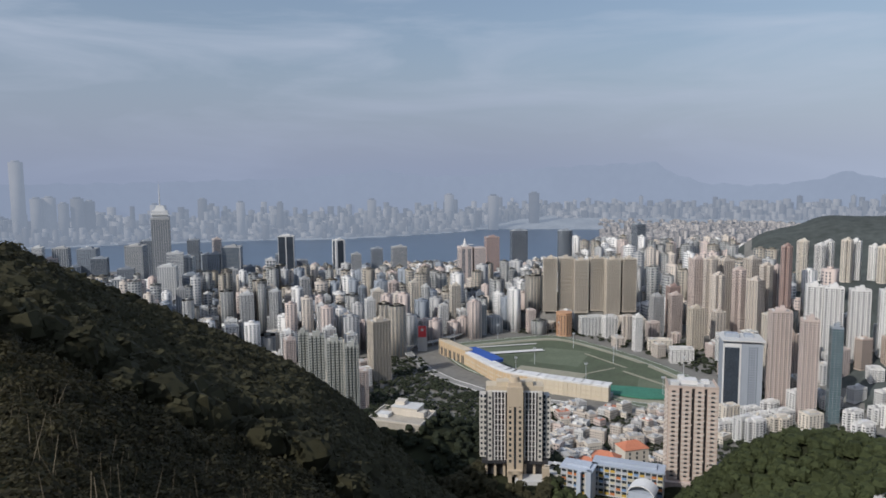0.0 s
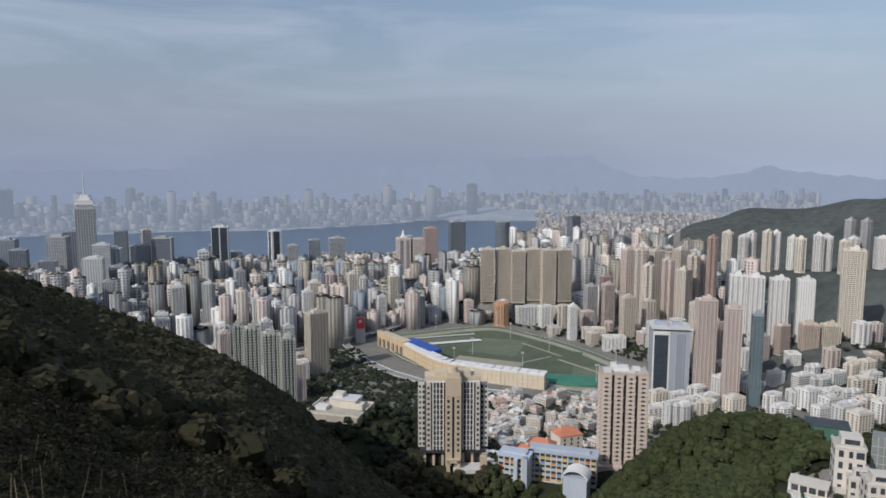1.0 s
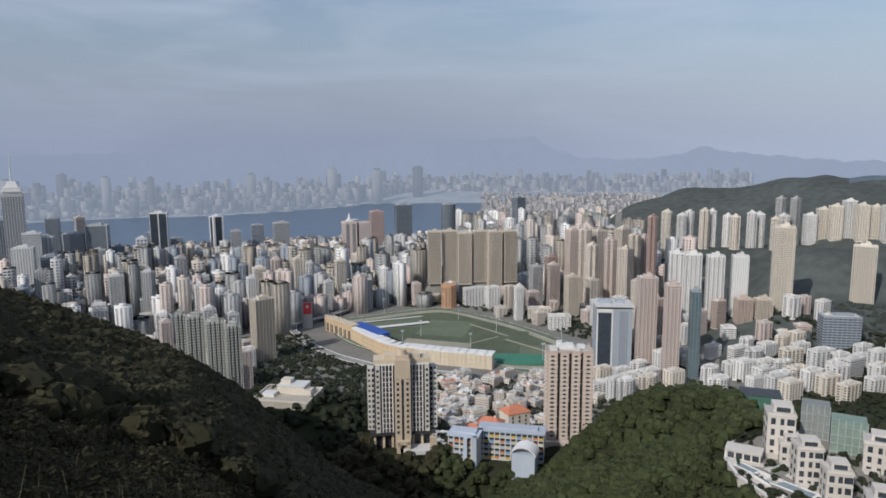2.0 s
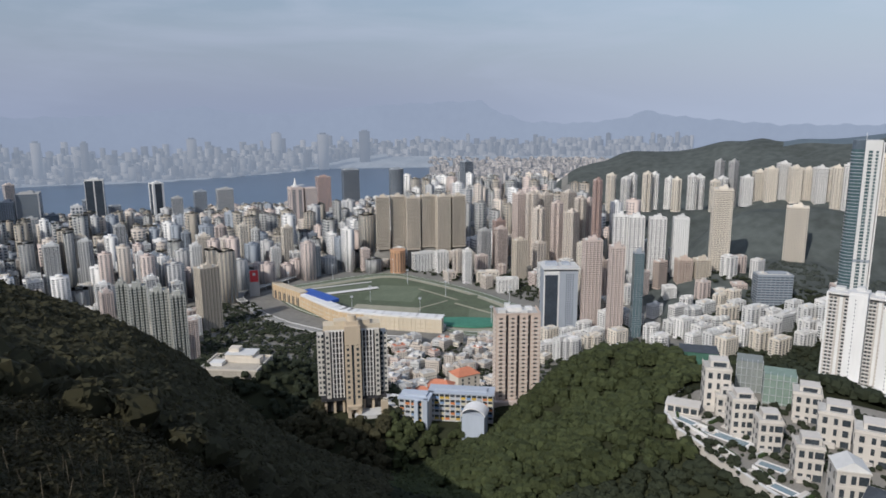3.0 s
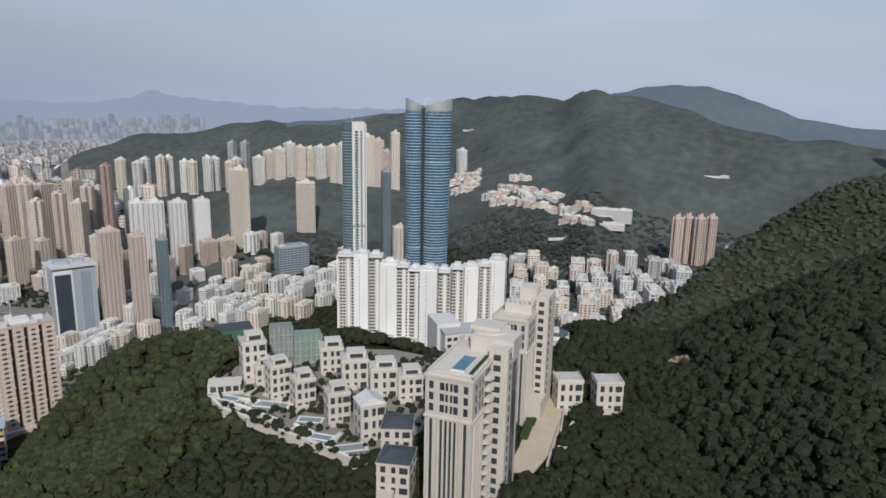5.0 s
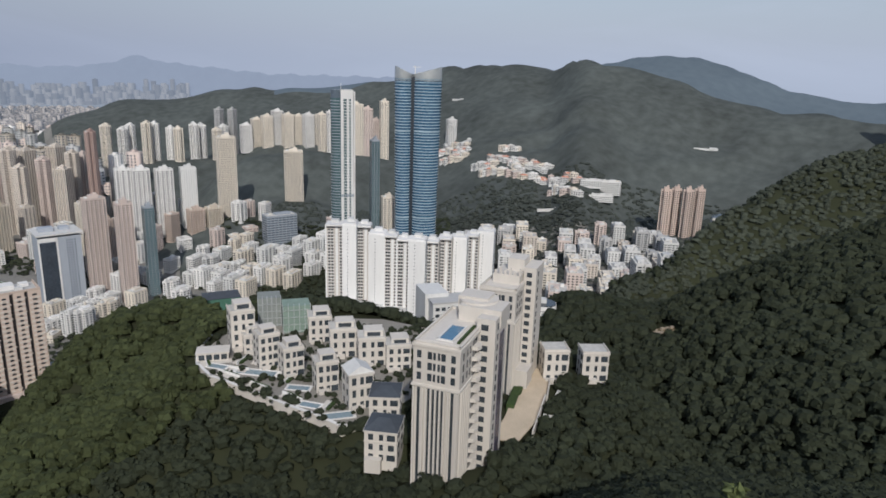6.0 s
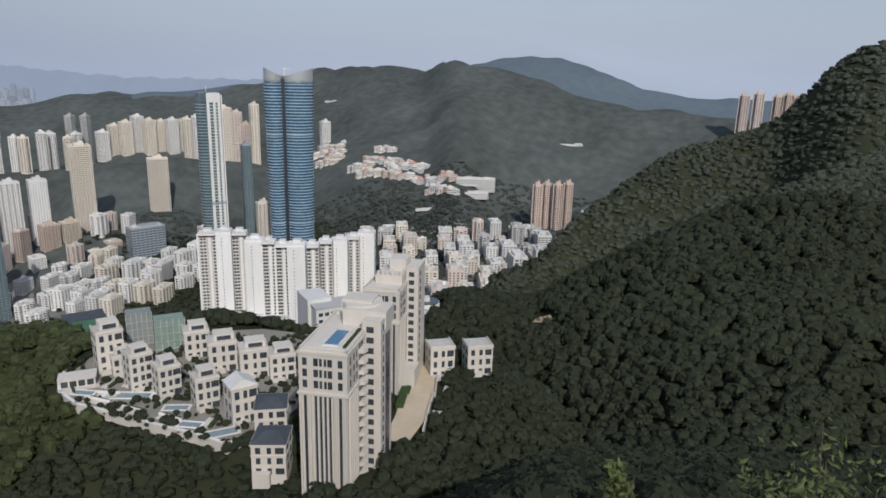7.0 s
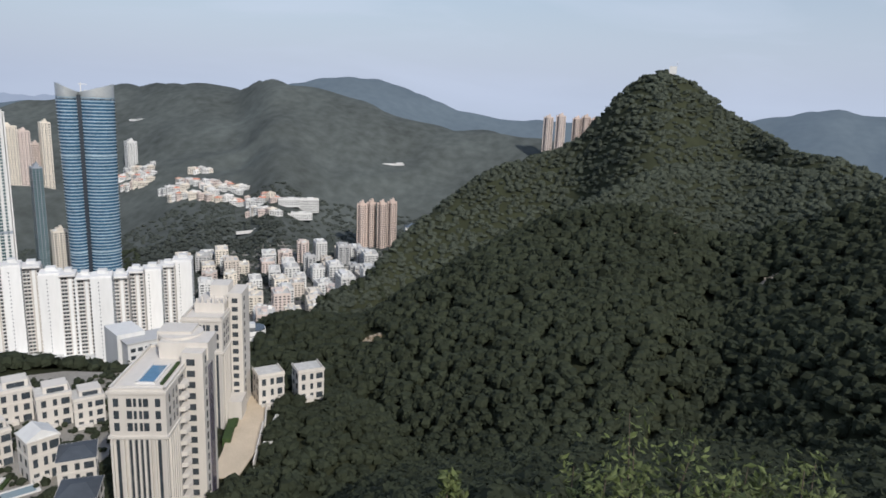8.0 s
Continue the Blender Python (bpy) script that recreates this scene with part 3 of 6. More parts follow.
def valley_towers():
    A = lambda b, r, base, top, w, d, t, wall, label, **k: tower(b, r, base, top, w, d, t, wall, label, **k)
    A(2.75, 1420, 4, 69, 34, 30, 20, GREY, "grey office block by the racecourse", shape="box", glass=GLASS_GREY, col=5, wide=0.7, fh=3.6)
    A(26.95, 1450, 60, 200, 20, 20, 20, BROWN, "slim dark brown apartment tower", shape="cross")
    A(28.87, 1150, 99, 172, 22, 18, -20, WHITE, "white apartment tower below the hillside", shape="notched")
    A(30.12, 1150, 99, 171, 26, 18, -20, WHITE, "white apartment tower below the hillside", shape="notched")
    A(31.81, 1150, 99, 170, 26, 18, -20, WHITE, "white apartment tower below the hillside", shape="notched")
    A(33.6, 1160, 99, 170, 24, 20, -25, PALE, "plain pale grey apartment tower", shape="box", wide=0.2)
    A(26.70, 1000, 60, 157, 26, 18, -10, ROSE, "rose-beige apartment tower in the valley", bay=5)
    A(28.72, 950, 60, 158, 19, 18, -14, ROSE, "rose-beige apartment tower in the valley", bay=5)
    A(30.47, 950, 60, 151, 13, 12, -14, SLATE, "slim green glass apartment tower", shape="box", glass=GLASS_GREEN, wide=0.9, high=0.8)
    A(-5.62, 1100, 4, 106, 32, 24, 30, TAN, "tan apartment block by the flyover", bay=5)
    A(16.14, 1325, 4, 71, 15, 14, 10, WHITE, "slim white apartment tower", shape="box")
    A(18.85, 1500, 4, 104, 24, 18, 10, BROWN, "red-brown brick tower in the town", shape="box")
    A(20.61, 1360, 4, 87, 25, 20, 10, TAN, "tan apartment tower by the racecourse", bay=5)
    A(36.56, 1180, 84, 217, 30, 26, -30, CREAM, "tall cream apartment tower with ribbed faces", bay=4.5)
    A(41.86, 1260, 93, 184, 33, 24, -40, CREAM, "cream apartment tower with ribbed faces", bay=4.5)
    A(13.9, 1430, 4, 48, 26, 20, 10, WHITE, "white mid-rise block by the racecourse")
    A(12.4, 1440, 4, 44, 50, 18, 10, PALE, "long pale slab of flats")
    A(17.6, 1440, 4, 92, 24, 20, 10, GREY, "grey apartment tower by the racecourse", bay=4)
    A(19.0, 1450, 4, 95, 24, 20, 10, ROSE, "grey-rose apartment tower by the racecourse", bay=4)
    A(19.6, 1265, 4, 30, 40, 22, -8, WHITE, "white low school block", plant=0.3)
    A(17.9, 1330, 4, 28, 44, 18, -8, CREAM, "cream low school block", plant=0.3)
    for bb, rr, top, w, wall in ((34.0, 1130, 108, 24, PINK), (35.4, 1140, 108, 24, TAN), (38.2, 1120, 78, 20, ROSE), (45.2, 1080, 100, 22, ROSE), (33.0, 1080, 74, 18, WHITE), (36.9, 1100, 70, 18, CREAM)):
        A(bb, rr, 40, top, w, 18, -14, wall, "ribbed apartment tower in the valley", bay=4.5)
    A(40.6, 1090, 50, 104, 50, 24, -20, SLATE, "broad dark glass block with pale bands", shape="box", glass=GLASS_GREY, col=6, wide=0.85, high=0.55, fh=3.8, plant=0.5)
    # the dense beige estate behind the racecourse
    for i, (b, top, r) in enumerate(((20.6, 162, 1520), (21.6, 166, 1490), (22.7, 160, 1530), (23.7, 150, 1460), (24.6, 164, 1540), (25.6, 158, 1480), (26.3, 150, 1520), (22.2, 140, 1440), (24.9, 136, 1430))):
        A(b, r, 20, top, 27, 24, 12 + 3 * i, BEIGE if i % 3 else ROSE, "beige high-rise estate tower", shape="cross" if i % 2 else "notched", bay=5,
          group="beige estate towers")
    # estate on the knoll north of the racecourse
    for i in range(6):
        A(8.95 + 1.27 * i, 1500 + 12 * (i % 2), 46, 159 - (i == 2) * 3, 30, 26, -6 + 2 * i, TAN, "sand-coloured high-rise estate tower with ribbed faces", bay=4.2,
          group="sand-coloured estate towers", plant=0.35)
    # the row on the ridge beyond
    for i in range(11):
        A(28.0 + 0.85 * i + 0.3 * (i % 2), 1690 + 25 * (i % 3), 115, (190, 180, 186, 195, 192, 180, 183, 190, 186, 180, 186)[i], 23, 21, 10 * i, WHITE if i % 3 else CREAM,
          "white ridge-top apartment tower", shape="cross", group="ridge-top towers")
    for i in range(9):
        A(38.2 + 0.82 * i, 1690 + 20 * (i % 2), 140, (192, 204, 213, 224, 217, 213, 218, 215, 217)[i], 24, 20, -20, CREAM if i % 3 else WHITE,
          "cream hillside apartment tower", shape="notched", bay=5, group="hillside towers")
    for i, b in enumerate((36.2, 37.2)):
        A(b, 1740, 140, 224, 17, 16, 20, GREY, "slim grey twin apartment tower", group="hillside towers")
    for i, (b, top, base, w, wall) in enumerate(((46.9, 256, 130, 34, CREAM), (47.9, 247, 130, 22, ROSE), (49.3, 263, 150, 17, CREAM), (47.0, 221, 120, 18, ROSE), (47.8, 223, 120, 18, PALE),
                                                 (48.6, 221, 120, 18, ROSE), (44.9, 236, 150, 16, WHITE), (44.2, 230, 150, 16, CREAM), (54.9, 225, 150, 20, PALE))):
        A(b, 1490 + 8 * i, base, top, w, 18, -35, wall, "cream hillside apartment tower", group="hillside towers", bay=5)
    A(48.55, 1010, 100, 232, 12, 14, -35, SLATE, "slim green glass apartment tower", shape="box", glass=GLASS_GREEN, wide=0.85, high=0.8)
    A(49.7, 1000, 100, 150, 18, 14, -35, CREAM, "cream mid-rise block among trees")


def office_block():
    """The office block with one great dark window wall."""
    ob = thing("office_block", 24.0, 1010, 2, -14, "blue-grey hospital block with a tall dark window wall", "office block")
    part("wall", Bag().box(0, 0, 0, 50, 42, 108), STEELY, ob)
    part("window_wall", Bag().box(-14.5, -21.05, 22, 19, 0.5, 80), GLASS_DARK, ob)
    part("frame", Bag().box(-25, -21.4, 16, 2, 1, 92).box(-3.6, -21.4, 16, 2, 1, 92).box(-14.5, -21.4, 103, 22, 1, 5), PALE, ob)
    bag = Bag()
    for f in range(28):
        for x in (8, 11, 14, 17.5):
            bag.box(x, -21.0, 10 + f * 3.4, 1.8, 0.3, 1.7)
        bag.box(25.05, 0, 10 + f * 3.4, 0.3, 36, 2.3)
    part("windows", bag, GLASS_GREY, ob, kind="stuff")
    part("roof_slab", Bag().box(0, 0, 111, 55, 47, 1.8), PALE, ob)
    part("plant_room", Bag().box(-4, 2, 108, 38, 30, 3).box(-12, 2, 112.8, 17, 14, 5).box(10, 4, 112.8, 11, 12, 4), STEELY, ob)


STEELY = paint("blue_grey_cladding", (0.34, 0.375, 0.43))
harbour_towers()
harbour_row()
central_tower()
pointed_tower()
valley_towers()
office_block()

# ---- the two glass towers over the valley ----


def lobe_ring(cx, cy, w, d, z, n=40):
    """One storey's outline of a lobe: the tower widens a little as it rises."""
    k = 0.90 + 0.10 * min(1.0, z / 235) ** 1.4
    return [(cx * k + k * w / 2 * math.cos(2 * math.pi * q / n), cy + k * d / 2 * math.sin(2 * math.pi * q / n), z) for q in range(n)]


def curved_tower():
    """Two bowed glass lobes either side of a dark seam, each with a sloping metal crown."""
    ob = thing("glass_tower", 52.07, 852, 80, -52, "very tall blue glass tower of two curved lobes", "apartment tower")
    top, fh = 246.0, 3.6
    for cx, w, d in ((-17.6, 22.0, 27.0), (11.0, 35.5, 31.0)):
        glass, bands = Bag(), Bag()
        n = 40
        for f in range(int(top / fh)):
            z = f * fh
            mid = f in (20, 50)
            for bag, z0, z1, out in ((glass, z, z + fh, 0.0), (bands, z + 2.45 - 1.0 * mid, z + fh, 0.5)):
                lo, hi = lobe_ring(cx, 0, w + out, d + out, z0, n), lobe_ring(cx, 0, w + out, d + out, z1, n)
                i = len(bag.v)
                bag.v += lo + hi
                bag.f += [(i + k, i + (k + 1) % n, i + n + (k + 1) % n, i + n + k) for k in range(n)]
                if out:
                    bag.f += [tuple(range(i + n - 1, i - 1, -1)), tuple(range(i + n, i + 2 * n))]
        lobe = part("lobe", glass, NAVY, ob, "navy curtain glass")
        part("floor_bands", bands, SPANDREL, lobe, "pale blue spandrel bands", kind="stuff")
        ring = lobe_ring(cx, 0, w, d, top, n)
        part("roof", Bag().prism([(x, y) for x, y, _ in ring], top - 1, top), GREY, ob)
        # the crown rises from the seam to the outer end
        lo, hi = min(p[0] for p in ring), max(p[0] for p in ring)
        crown = Bag()
        rise = [(x, y, top + 4 + 9.5 * (((hi - x) if cx < 0 else (x - lo)) / (hi - lo)) ** 1.2) for x, y, _ in ring]
        inner = [(cx + (x - cx) * 0.95, y * 0.95, z) for x, y, z in rise]
        for k in range(n):
            a, b, c, e = rise[k], rise[(k + 1) % n], inner[(k + 1) % n], inner[k]
            crown.quad((a[0], a[1], top - 4), (b[0], b[1], top - 4), b, a)
            crown.quad(a, b, c, e)
            crown.quad((c[0], c[1], top - 4), (e[0], e[1], top - 4), e, c)
        part("crown", crown, CROWN, ob, "pale metal and glass crown")
    part("seam", Bag().box(-6.8, 0, 0, 5, 16, top + 1), SEAM, ob, "dark recessed seam")
    part("roof_crane", Bag().box(-4, 0, top, 1, 1, 14).box(-2, 0, top + 12, 9, 0.7, 0.7).box(3, 2, top, 8, 6, 6), PALE, ob)


SPANDREL = mat("pale_blue_spandrel", (0.33, 0.43, 0.50), rough=0.25, spread=0.35, scale=0.06, grain=0.3, spec=0.6)
SEAM = mat("seam_cladding", (0.02, 0.028, 0.04), rough=0.5, spread=0.2)
NAVY = mat("navy_curtain_glass", (0.035, 0.095, 0.165), rough=0.12, spread=0.4, scale=0.15, grain=0.5, spec=0.6)
CROWN = mat("crown_metal", (0.50, 0.52, 0.52), rough=0.35, metal=0.5, spread=0.2)


def slab_tower():
    ob = thing("glass_tower", 45.84, 805, 80, -38, "tall slim tower of white wall and green glass", "apartment tower")
    part("wall", Bag().box(5, 0, 0, 14.5, 17, 231), PALE, ob)
    part("fin", Bag().box(14.2, 2, 0, 1.2, 13, 229), WHITE, ob)
    part("glass_bow", Bag().prism([(-5 + x, y) for x, y in plan_round(16, 17, 20)], 0, 222), GLASS_GREEN, ob)
    part("cap", Bag().prism([(-5 + x * 0.95, y * 0.95) for x, y in plan_round(16, 17, 20)], 222, 231), GLASS_GREY, ob)
    rails, win = Bag(), Bag()
    for f in range(3, 66):
        z = f * 3.36
        rails.prism([(-5 + x * 1.03, y * 1.03) for x, y in plan_round(16, 17, 20)], z, z + 0.7)
        win.box(2.6, -8.55, z, 3.6, 0.3, 2.5)
        win.box(8.2, -8.55, z, 2.2, 0.3, 2.3)
    part("balcony_edges", rails, SLATE, ob, kind="stuff")
    part("windows", win, GLASS_GREEN, ob, kind="stuff")
    part("refuge_floor", Bag().box(5, 0, 108, 14.9, 17.4, 3).box(5, 0, 32, 14.9, 17.4, 3), SLATE, ob)
    part("mast", Bag().box(-1, 0, 231, 0.5, 0.5, 7), STEEL, ob)


curved_tower()
slab_tower()


# ---- the white estate on the shoulder below them ----
WHITE_BRIGHT = paint("bright_white_wall", (0.72, 0.72, 0.715), per_object=0.03)
# Cream greyed to put the shading of the recessed bays into colour.
BAY_WALL_CREAM = paint("shaded_cream_bay", (0.50, 0.465, 0.43), per_object=0.04)


def estate():
    rows = ((45.2, 590, 0, 15), (46.5, 572, 1, 12), (47.7, 578, 0, 13), (48.9, 566, 1, 15), (50.05, 556, 0, 11), (51.15, 553, 0, 11), (52.35, 538, 1, 14), (53.6, 552, 0, 12),
            (54.75, 570, 0, 12), (55.95, 586, 1, 15), (57.1, 600, 0, 12), (58.25, 612, 1, 16))
    tops = (215, 216, 214, 208, 206, 203, 203, 202, 205, 206, 208, 212)
    for (b, d, solid, w), top in zip(rows, tops):
        z = min(138.0, ground_at(b, d)) - 3
        h = 340 - (340 - top) * d / 540 - z
        ob = thing("estate_tower", b, d, z, -b - 6, "white high-rise flats with blank end wall" if solid else "white high-rise flats with cream window bays", "apartment tower", "white estate towers")
        if solid:
            part("wing", Bag().box(0, 0, 0, w, 18, h), WHITE_BRIGHT, ob)
            bag = Bag()
            for f in range(int(h / 2.9) - 1):
                bag.box(-w * 0.12, -9.02, 3 + f * 2.9, 0.6, 0.2, 1.0)
                for y in (-5, 0, 5):
                    bag.box(w / 2, y, 3 + f * 2.9, 0.2, 2.0, 1.3)
                    bag.box(-w / 2, y, 3 + f * 2.9, 0.2, 2.0, 1.3)
            part("windows", bag, GLASS_GREY, ob, kind="stuff")
        else:
            part("bay", Bag().box(0, 3, 0, w, 15, h - 2), BAY_WALL_CREAM, ob)
            part("pier", Bag().box(-w * 0.5, -3, 0, 1.4, 6, h), WHITE_BRIGHT, ob)
            part("pier", Bag().box(w * 0.12, -2.2, 0, 2.2, 5, h), WHITE_BRIGHT, ob)
            bag, sills = Bag(), Bag()
            for f in range(int(h / 2.9) - 1):
                for x in (-0.32, -0.14, 0.36):
                    bag.box(x * w, -4.55, 3 + f * 2.9, 1.7, 0.2, 1.5)
                sills.box(-0.23 * w, -4.9, 2.3 + f * 2.9, w * 0.42, 0.8, 0.5)
                sills.box(0.36 * w, -4.9, 2.3 + f * 2.9, 2.6, 0.8, 0.5)
            part("windows", bag, GLASS, ob, kind="stuff")
            part("sills", sills, WHITE_BRIGHT, ob, kind="stuff")
        part("parapet", Bag().box(0, 0, h - 0.5, w * 0.96, 16, 1.6), WHITE, ob)
        part("plant_room", Bag().box(0, 4, h, w * 0.45, 7, 3.4).box(w * 0.25, 0, h, 2.5, 3, 2.2), PALE, ob)
    ob = thing("estate_podium", 51.5, 548, 128, -54, "low pale concrete car park under the estate", "podium")
    part("deck", Bag().box(0, 0, 0, 110, 30, 12), PALE, ob)


estate()


# ---- the limestone apartment towers and houses on the terrace ----
_pane_cache = {}


def pane(parent, x, y, z, w, h, face, material=None):
    """One window: a dark pane set in a shallow stone surround. face: 's' front, 'e' right side, 'w' left side."""
    key = (round(w, 2), round(h, 2), face, (material or GLASS).name)
    if key not in _pane_cache:
        b = Bag()
        b.box(0, 0, -h / 2, w, 0.16, h) if face == "s" else b.box(0, 0, -h / 2, 0.16, w, h)
        _pane_cache[key] = mesh_of("window", b, material or GLASS)
    ob = new("window", _pane_cache[key])
    ob.parent = parent
    ob.matrix_basis = pose(x, y, z)
    return ob


def stone_tower(ob, w, d, h, floors_fin, side_balcony):
    """A limestone tower: three storeys of windows over a cornice, then tall fins between dark strips."""
    fh = 3.45
    shell = part("wall", Bag().box(w / 2, d / 2, -14, w, d, h + 14), STONE, ob)
    part("cornice", Bag().box(w / 2, d / 2, h - 13.2, w + 0.9, d + 0.9, 0.7).box(w / 2, d / 2, h - 0.6, w + 0.7, d + 0.7, 0.9), STONE, ob)
    rim = Bag()
    for x, y, a, b in ((w / 2, 0.3, w, 0.6), (w / 2, d - 0.3, w, 0.6), (0.3, d / 2, 0.6, d), (w - 0.3, d / 2, 0.6, d)):
        rim.box(x, y, h, a, b, 1.1)
    part("parapet", rim, STONE, ob)
    # front: windows in three storeys, strips below
    cols = (0.13, 0.36, 0.46, 0.555, 0.65, 0.86)
    for f in range(3):
        for k, c in enumerate(cols):
            pane(shell, c * w, -0.02, h - 3.0 - f * fh, 1.35 if k in (0, 1, 4, 5) else 0.75, 2.3, "s")
    for c in cols:
        part("dark_strip", Bag().box(c * w, -0.03, -14, 0.85, 0.16, h + 14 - 13.6), GLASS, ob)
    fins = [0.03, 0.235, 0.31, 0.41, 0.51, 0.605, 0.70, 0.78, 0.97]
    for c in fins:
        part("fin", Bag().box(c * w, -0.3, -14, 0.55, 0.75, h + 14 - 13.4), STONE, ob)
    # right side
    for k in range(5):
        y = 1.6 + k * 1.75
        part("fin", Bag().box(w + 0.25, y, -14, 0.6, 0.5, h + 14 - 13.4), STONE, ob)
    for f in range(3):
        for y in (3.0, 6.4, 9.0):
            pane(shell, w + 0.02, y, h - 3.0 - f * fh, 1.1, 2.2, "e")
    for f in range(int(h / fh) + 2):
        z = h - 3.4 - f * fh
        if side_balcony:
            part("balcony", Bag().prism([(w - 0.5, 10.6), (w + 1.6, 11.2), (w + 2.3, 13.0), (w + 1.6, 15.0), (w - 0.5, 15.6)], z - 0.5, z + 0.75), STONE, ob)
            part("balcony_door", Bag().box(w + 0.05, 13.1, z + 0.75, 0.2, 3.8, 1.7), GLASS, ob)


def terrace_towers():
    z0 = 213.0
    x, y = 145.4, 113.0
    tower_a = new("stone_tower")
    tower_a.matrix_world = pose(x, y, z0, 0, 0, -75)
    tagged(tower_a, "pale limestone apartment tower with a roof pool and curved balconies", "apartment tower", "limestone apartment towers")
    stone_tower(tower_a, 14.6, 32, 49, 9, True)
    part("pool_deck", Bag().box(7.5, 14, 49, 11.5, 23, 0.5), STONE, tower_a)
    part("roof_pool", Bag().box(8.2, 10.5, 49.55, 4.2, 12, 0.12), POOL, tower_a, "blue roof-top pool")
    part("pool_kerb", Bag().box(5.85, 10.5, 49.5, 0.5, 13, 0.5).box(10.55, 10.5, 49.5, 0.5, 13, 0.5).box(8.2, 4.2, 49.5, 5.2, 0.5, 0.5), WHITE, tower_a)
    part("roof_planter", Bag().box(12.6, 11, 49.5, 0.9, 15, 0.6), HEDGE, tower_a)
    # stair and lift block with its single column of windows
    part("core", Bag().box(16.6, 24, -14, 6.0, 13, 67).box(13, 27, 49, 14, 10, 5.5).box(9, 31, 49, 10, 8, 7), STONE, tower_a)
    for f in range(15):
        pane(tower_a, 16.2, 17.45, 50.2 - f * 3.45, 2.3, 1.9, "s")
        pane(tower_a, 19.65, 20.3, 50.2 - f * 3.45, 1.0, 2.1, "e")
    # Purple-grey panel paints the shadow of the recess.
    part("recess", Bag().box(19.55, 25.2, -10, 0.5, 4.6, 57), DUSK, tower_a, "stair recess with its shade put into the colour")
    part("roof_ring", Bag().prism([(10 + a, 30 + b) for a, b in plan_round(13, 13, 20)], 54, 55.2), STONE, tower_a)
    # farther tower
    tower_b = new("stone_tower")
    o = Matrix.Translation((x, y, z0)) @ pose(0, 0, 0, 0, 0, -75)
    tower_b.matrix_world = o @ pose(-3.3, 74.3, 0)
    tagged(tower_b, "pale limestone apartment tower with stepped roof", "apartment tower", "limestone apartment towers")
    stone_tower(tower_b, 14.6, 26, 43.5, 9, False)
    part("roof_room", Bag().box(8, 16, 43.5, 11, 15, 4).box(10, 20, 47.5, 7, 9, 5), STONE, tower_b)
    for k in range(6):
        part("roof_finial", Bag().box(3.5 + 2.0 * k, 8.8, 47.5, 0.8, 0.8, 2.8 if k % 2 else 1.6), STONE, tower_b)
    part("core", Bag().box(16.5, 20, -14, 5.2, 13, 64), STONE, tower_b)
    for f in range(15):
        pane(tower_b, 16.3, 13.45, 47.0 - f * 3.45, 2.2, 1.9, "s")
        pane(tower_b, 19.15, 17, 47.0 - f * 3.45, 1.1, 2.0, "e")
    part("lower_wing", Bag().box(17, 9, -14, 6, 9, 23), STONE, tower_b)
    # driveway between them
    drive = new("driveway")
    drive.matrix_world = o
    tagged(drive, "sandy paved driveway beside the limestone towers", "driveway")
    part("paving", Bag().prism([(15, 37), (24, 38), (27, 58), (25, 80), (22, 104), (14, 106), (13, 74), (15, 55)], 1.2, 1.6), PAVING, drive)
    part("side_wall", Bag().box(26.6, 60, -3, 0.5, 30, 6, 4), STONE, drive)
    part("side_wall", Bag().box(24.4, 88, -3, 0.5, 28, 6, 8), STONE, drive)
    part("ramp", Bag().prism([(28, 60), (33, 62), (34, 84), (29, 86)], -2, 1.9), PALE, drive)
    hedge = thing("hedge", 61.5, 245, 213, -70, "clipped green hedge along the driveway", "hedge")
    part("leaves", Bag().box(0, 0, 0, 3, 16, 3.2).box(1, 9, 0, 2.2, 10, 2.4), HEDGE, hedge)


# Colour of the recess face as it lies in shadow.
DUSK = mat("shaded_recess", (0.10, 0.09, 0.12), rough=0.25, spread=0.3, scale=0.2, grain=0.8)


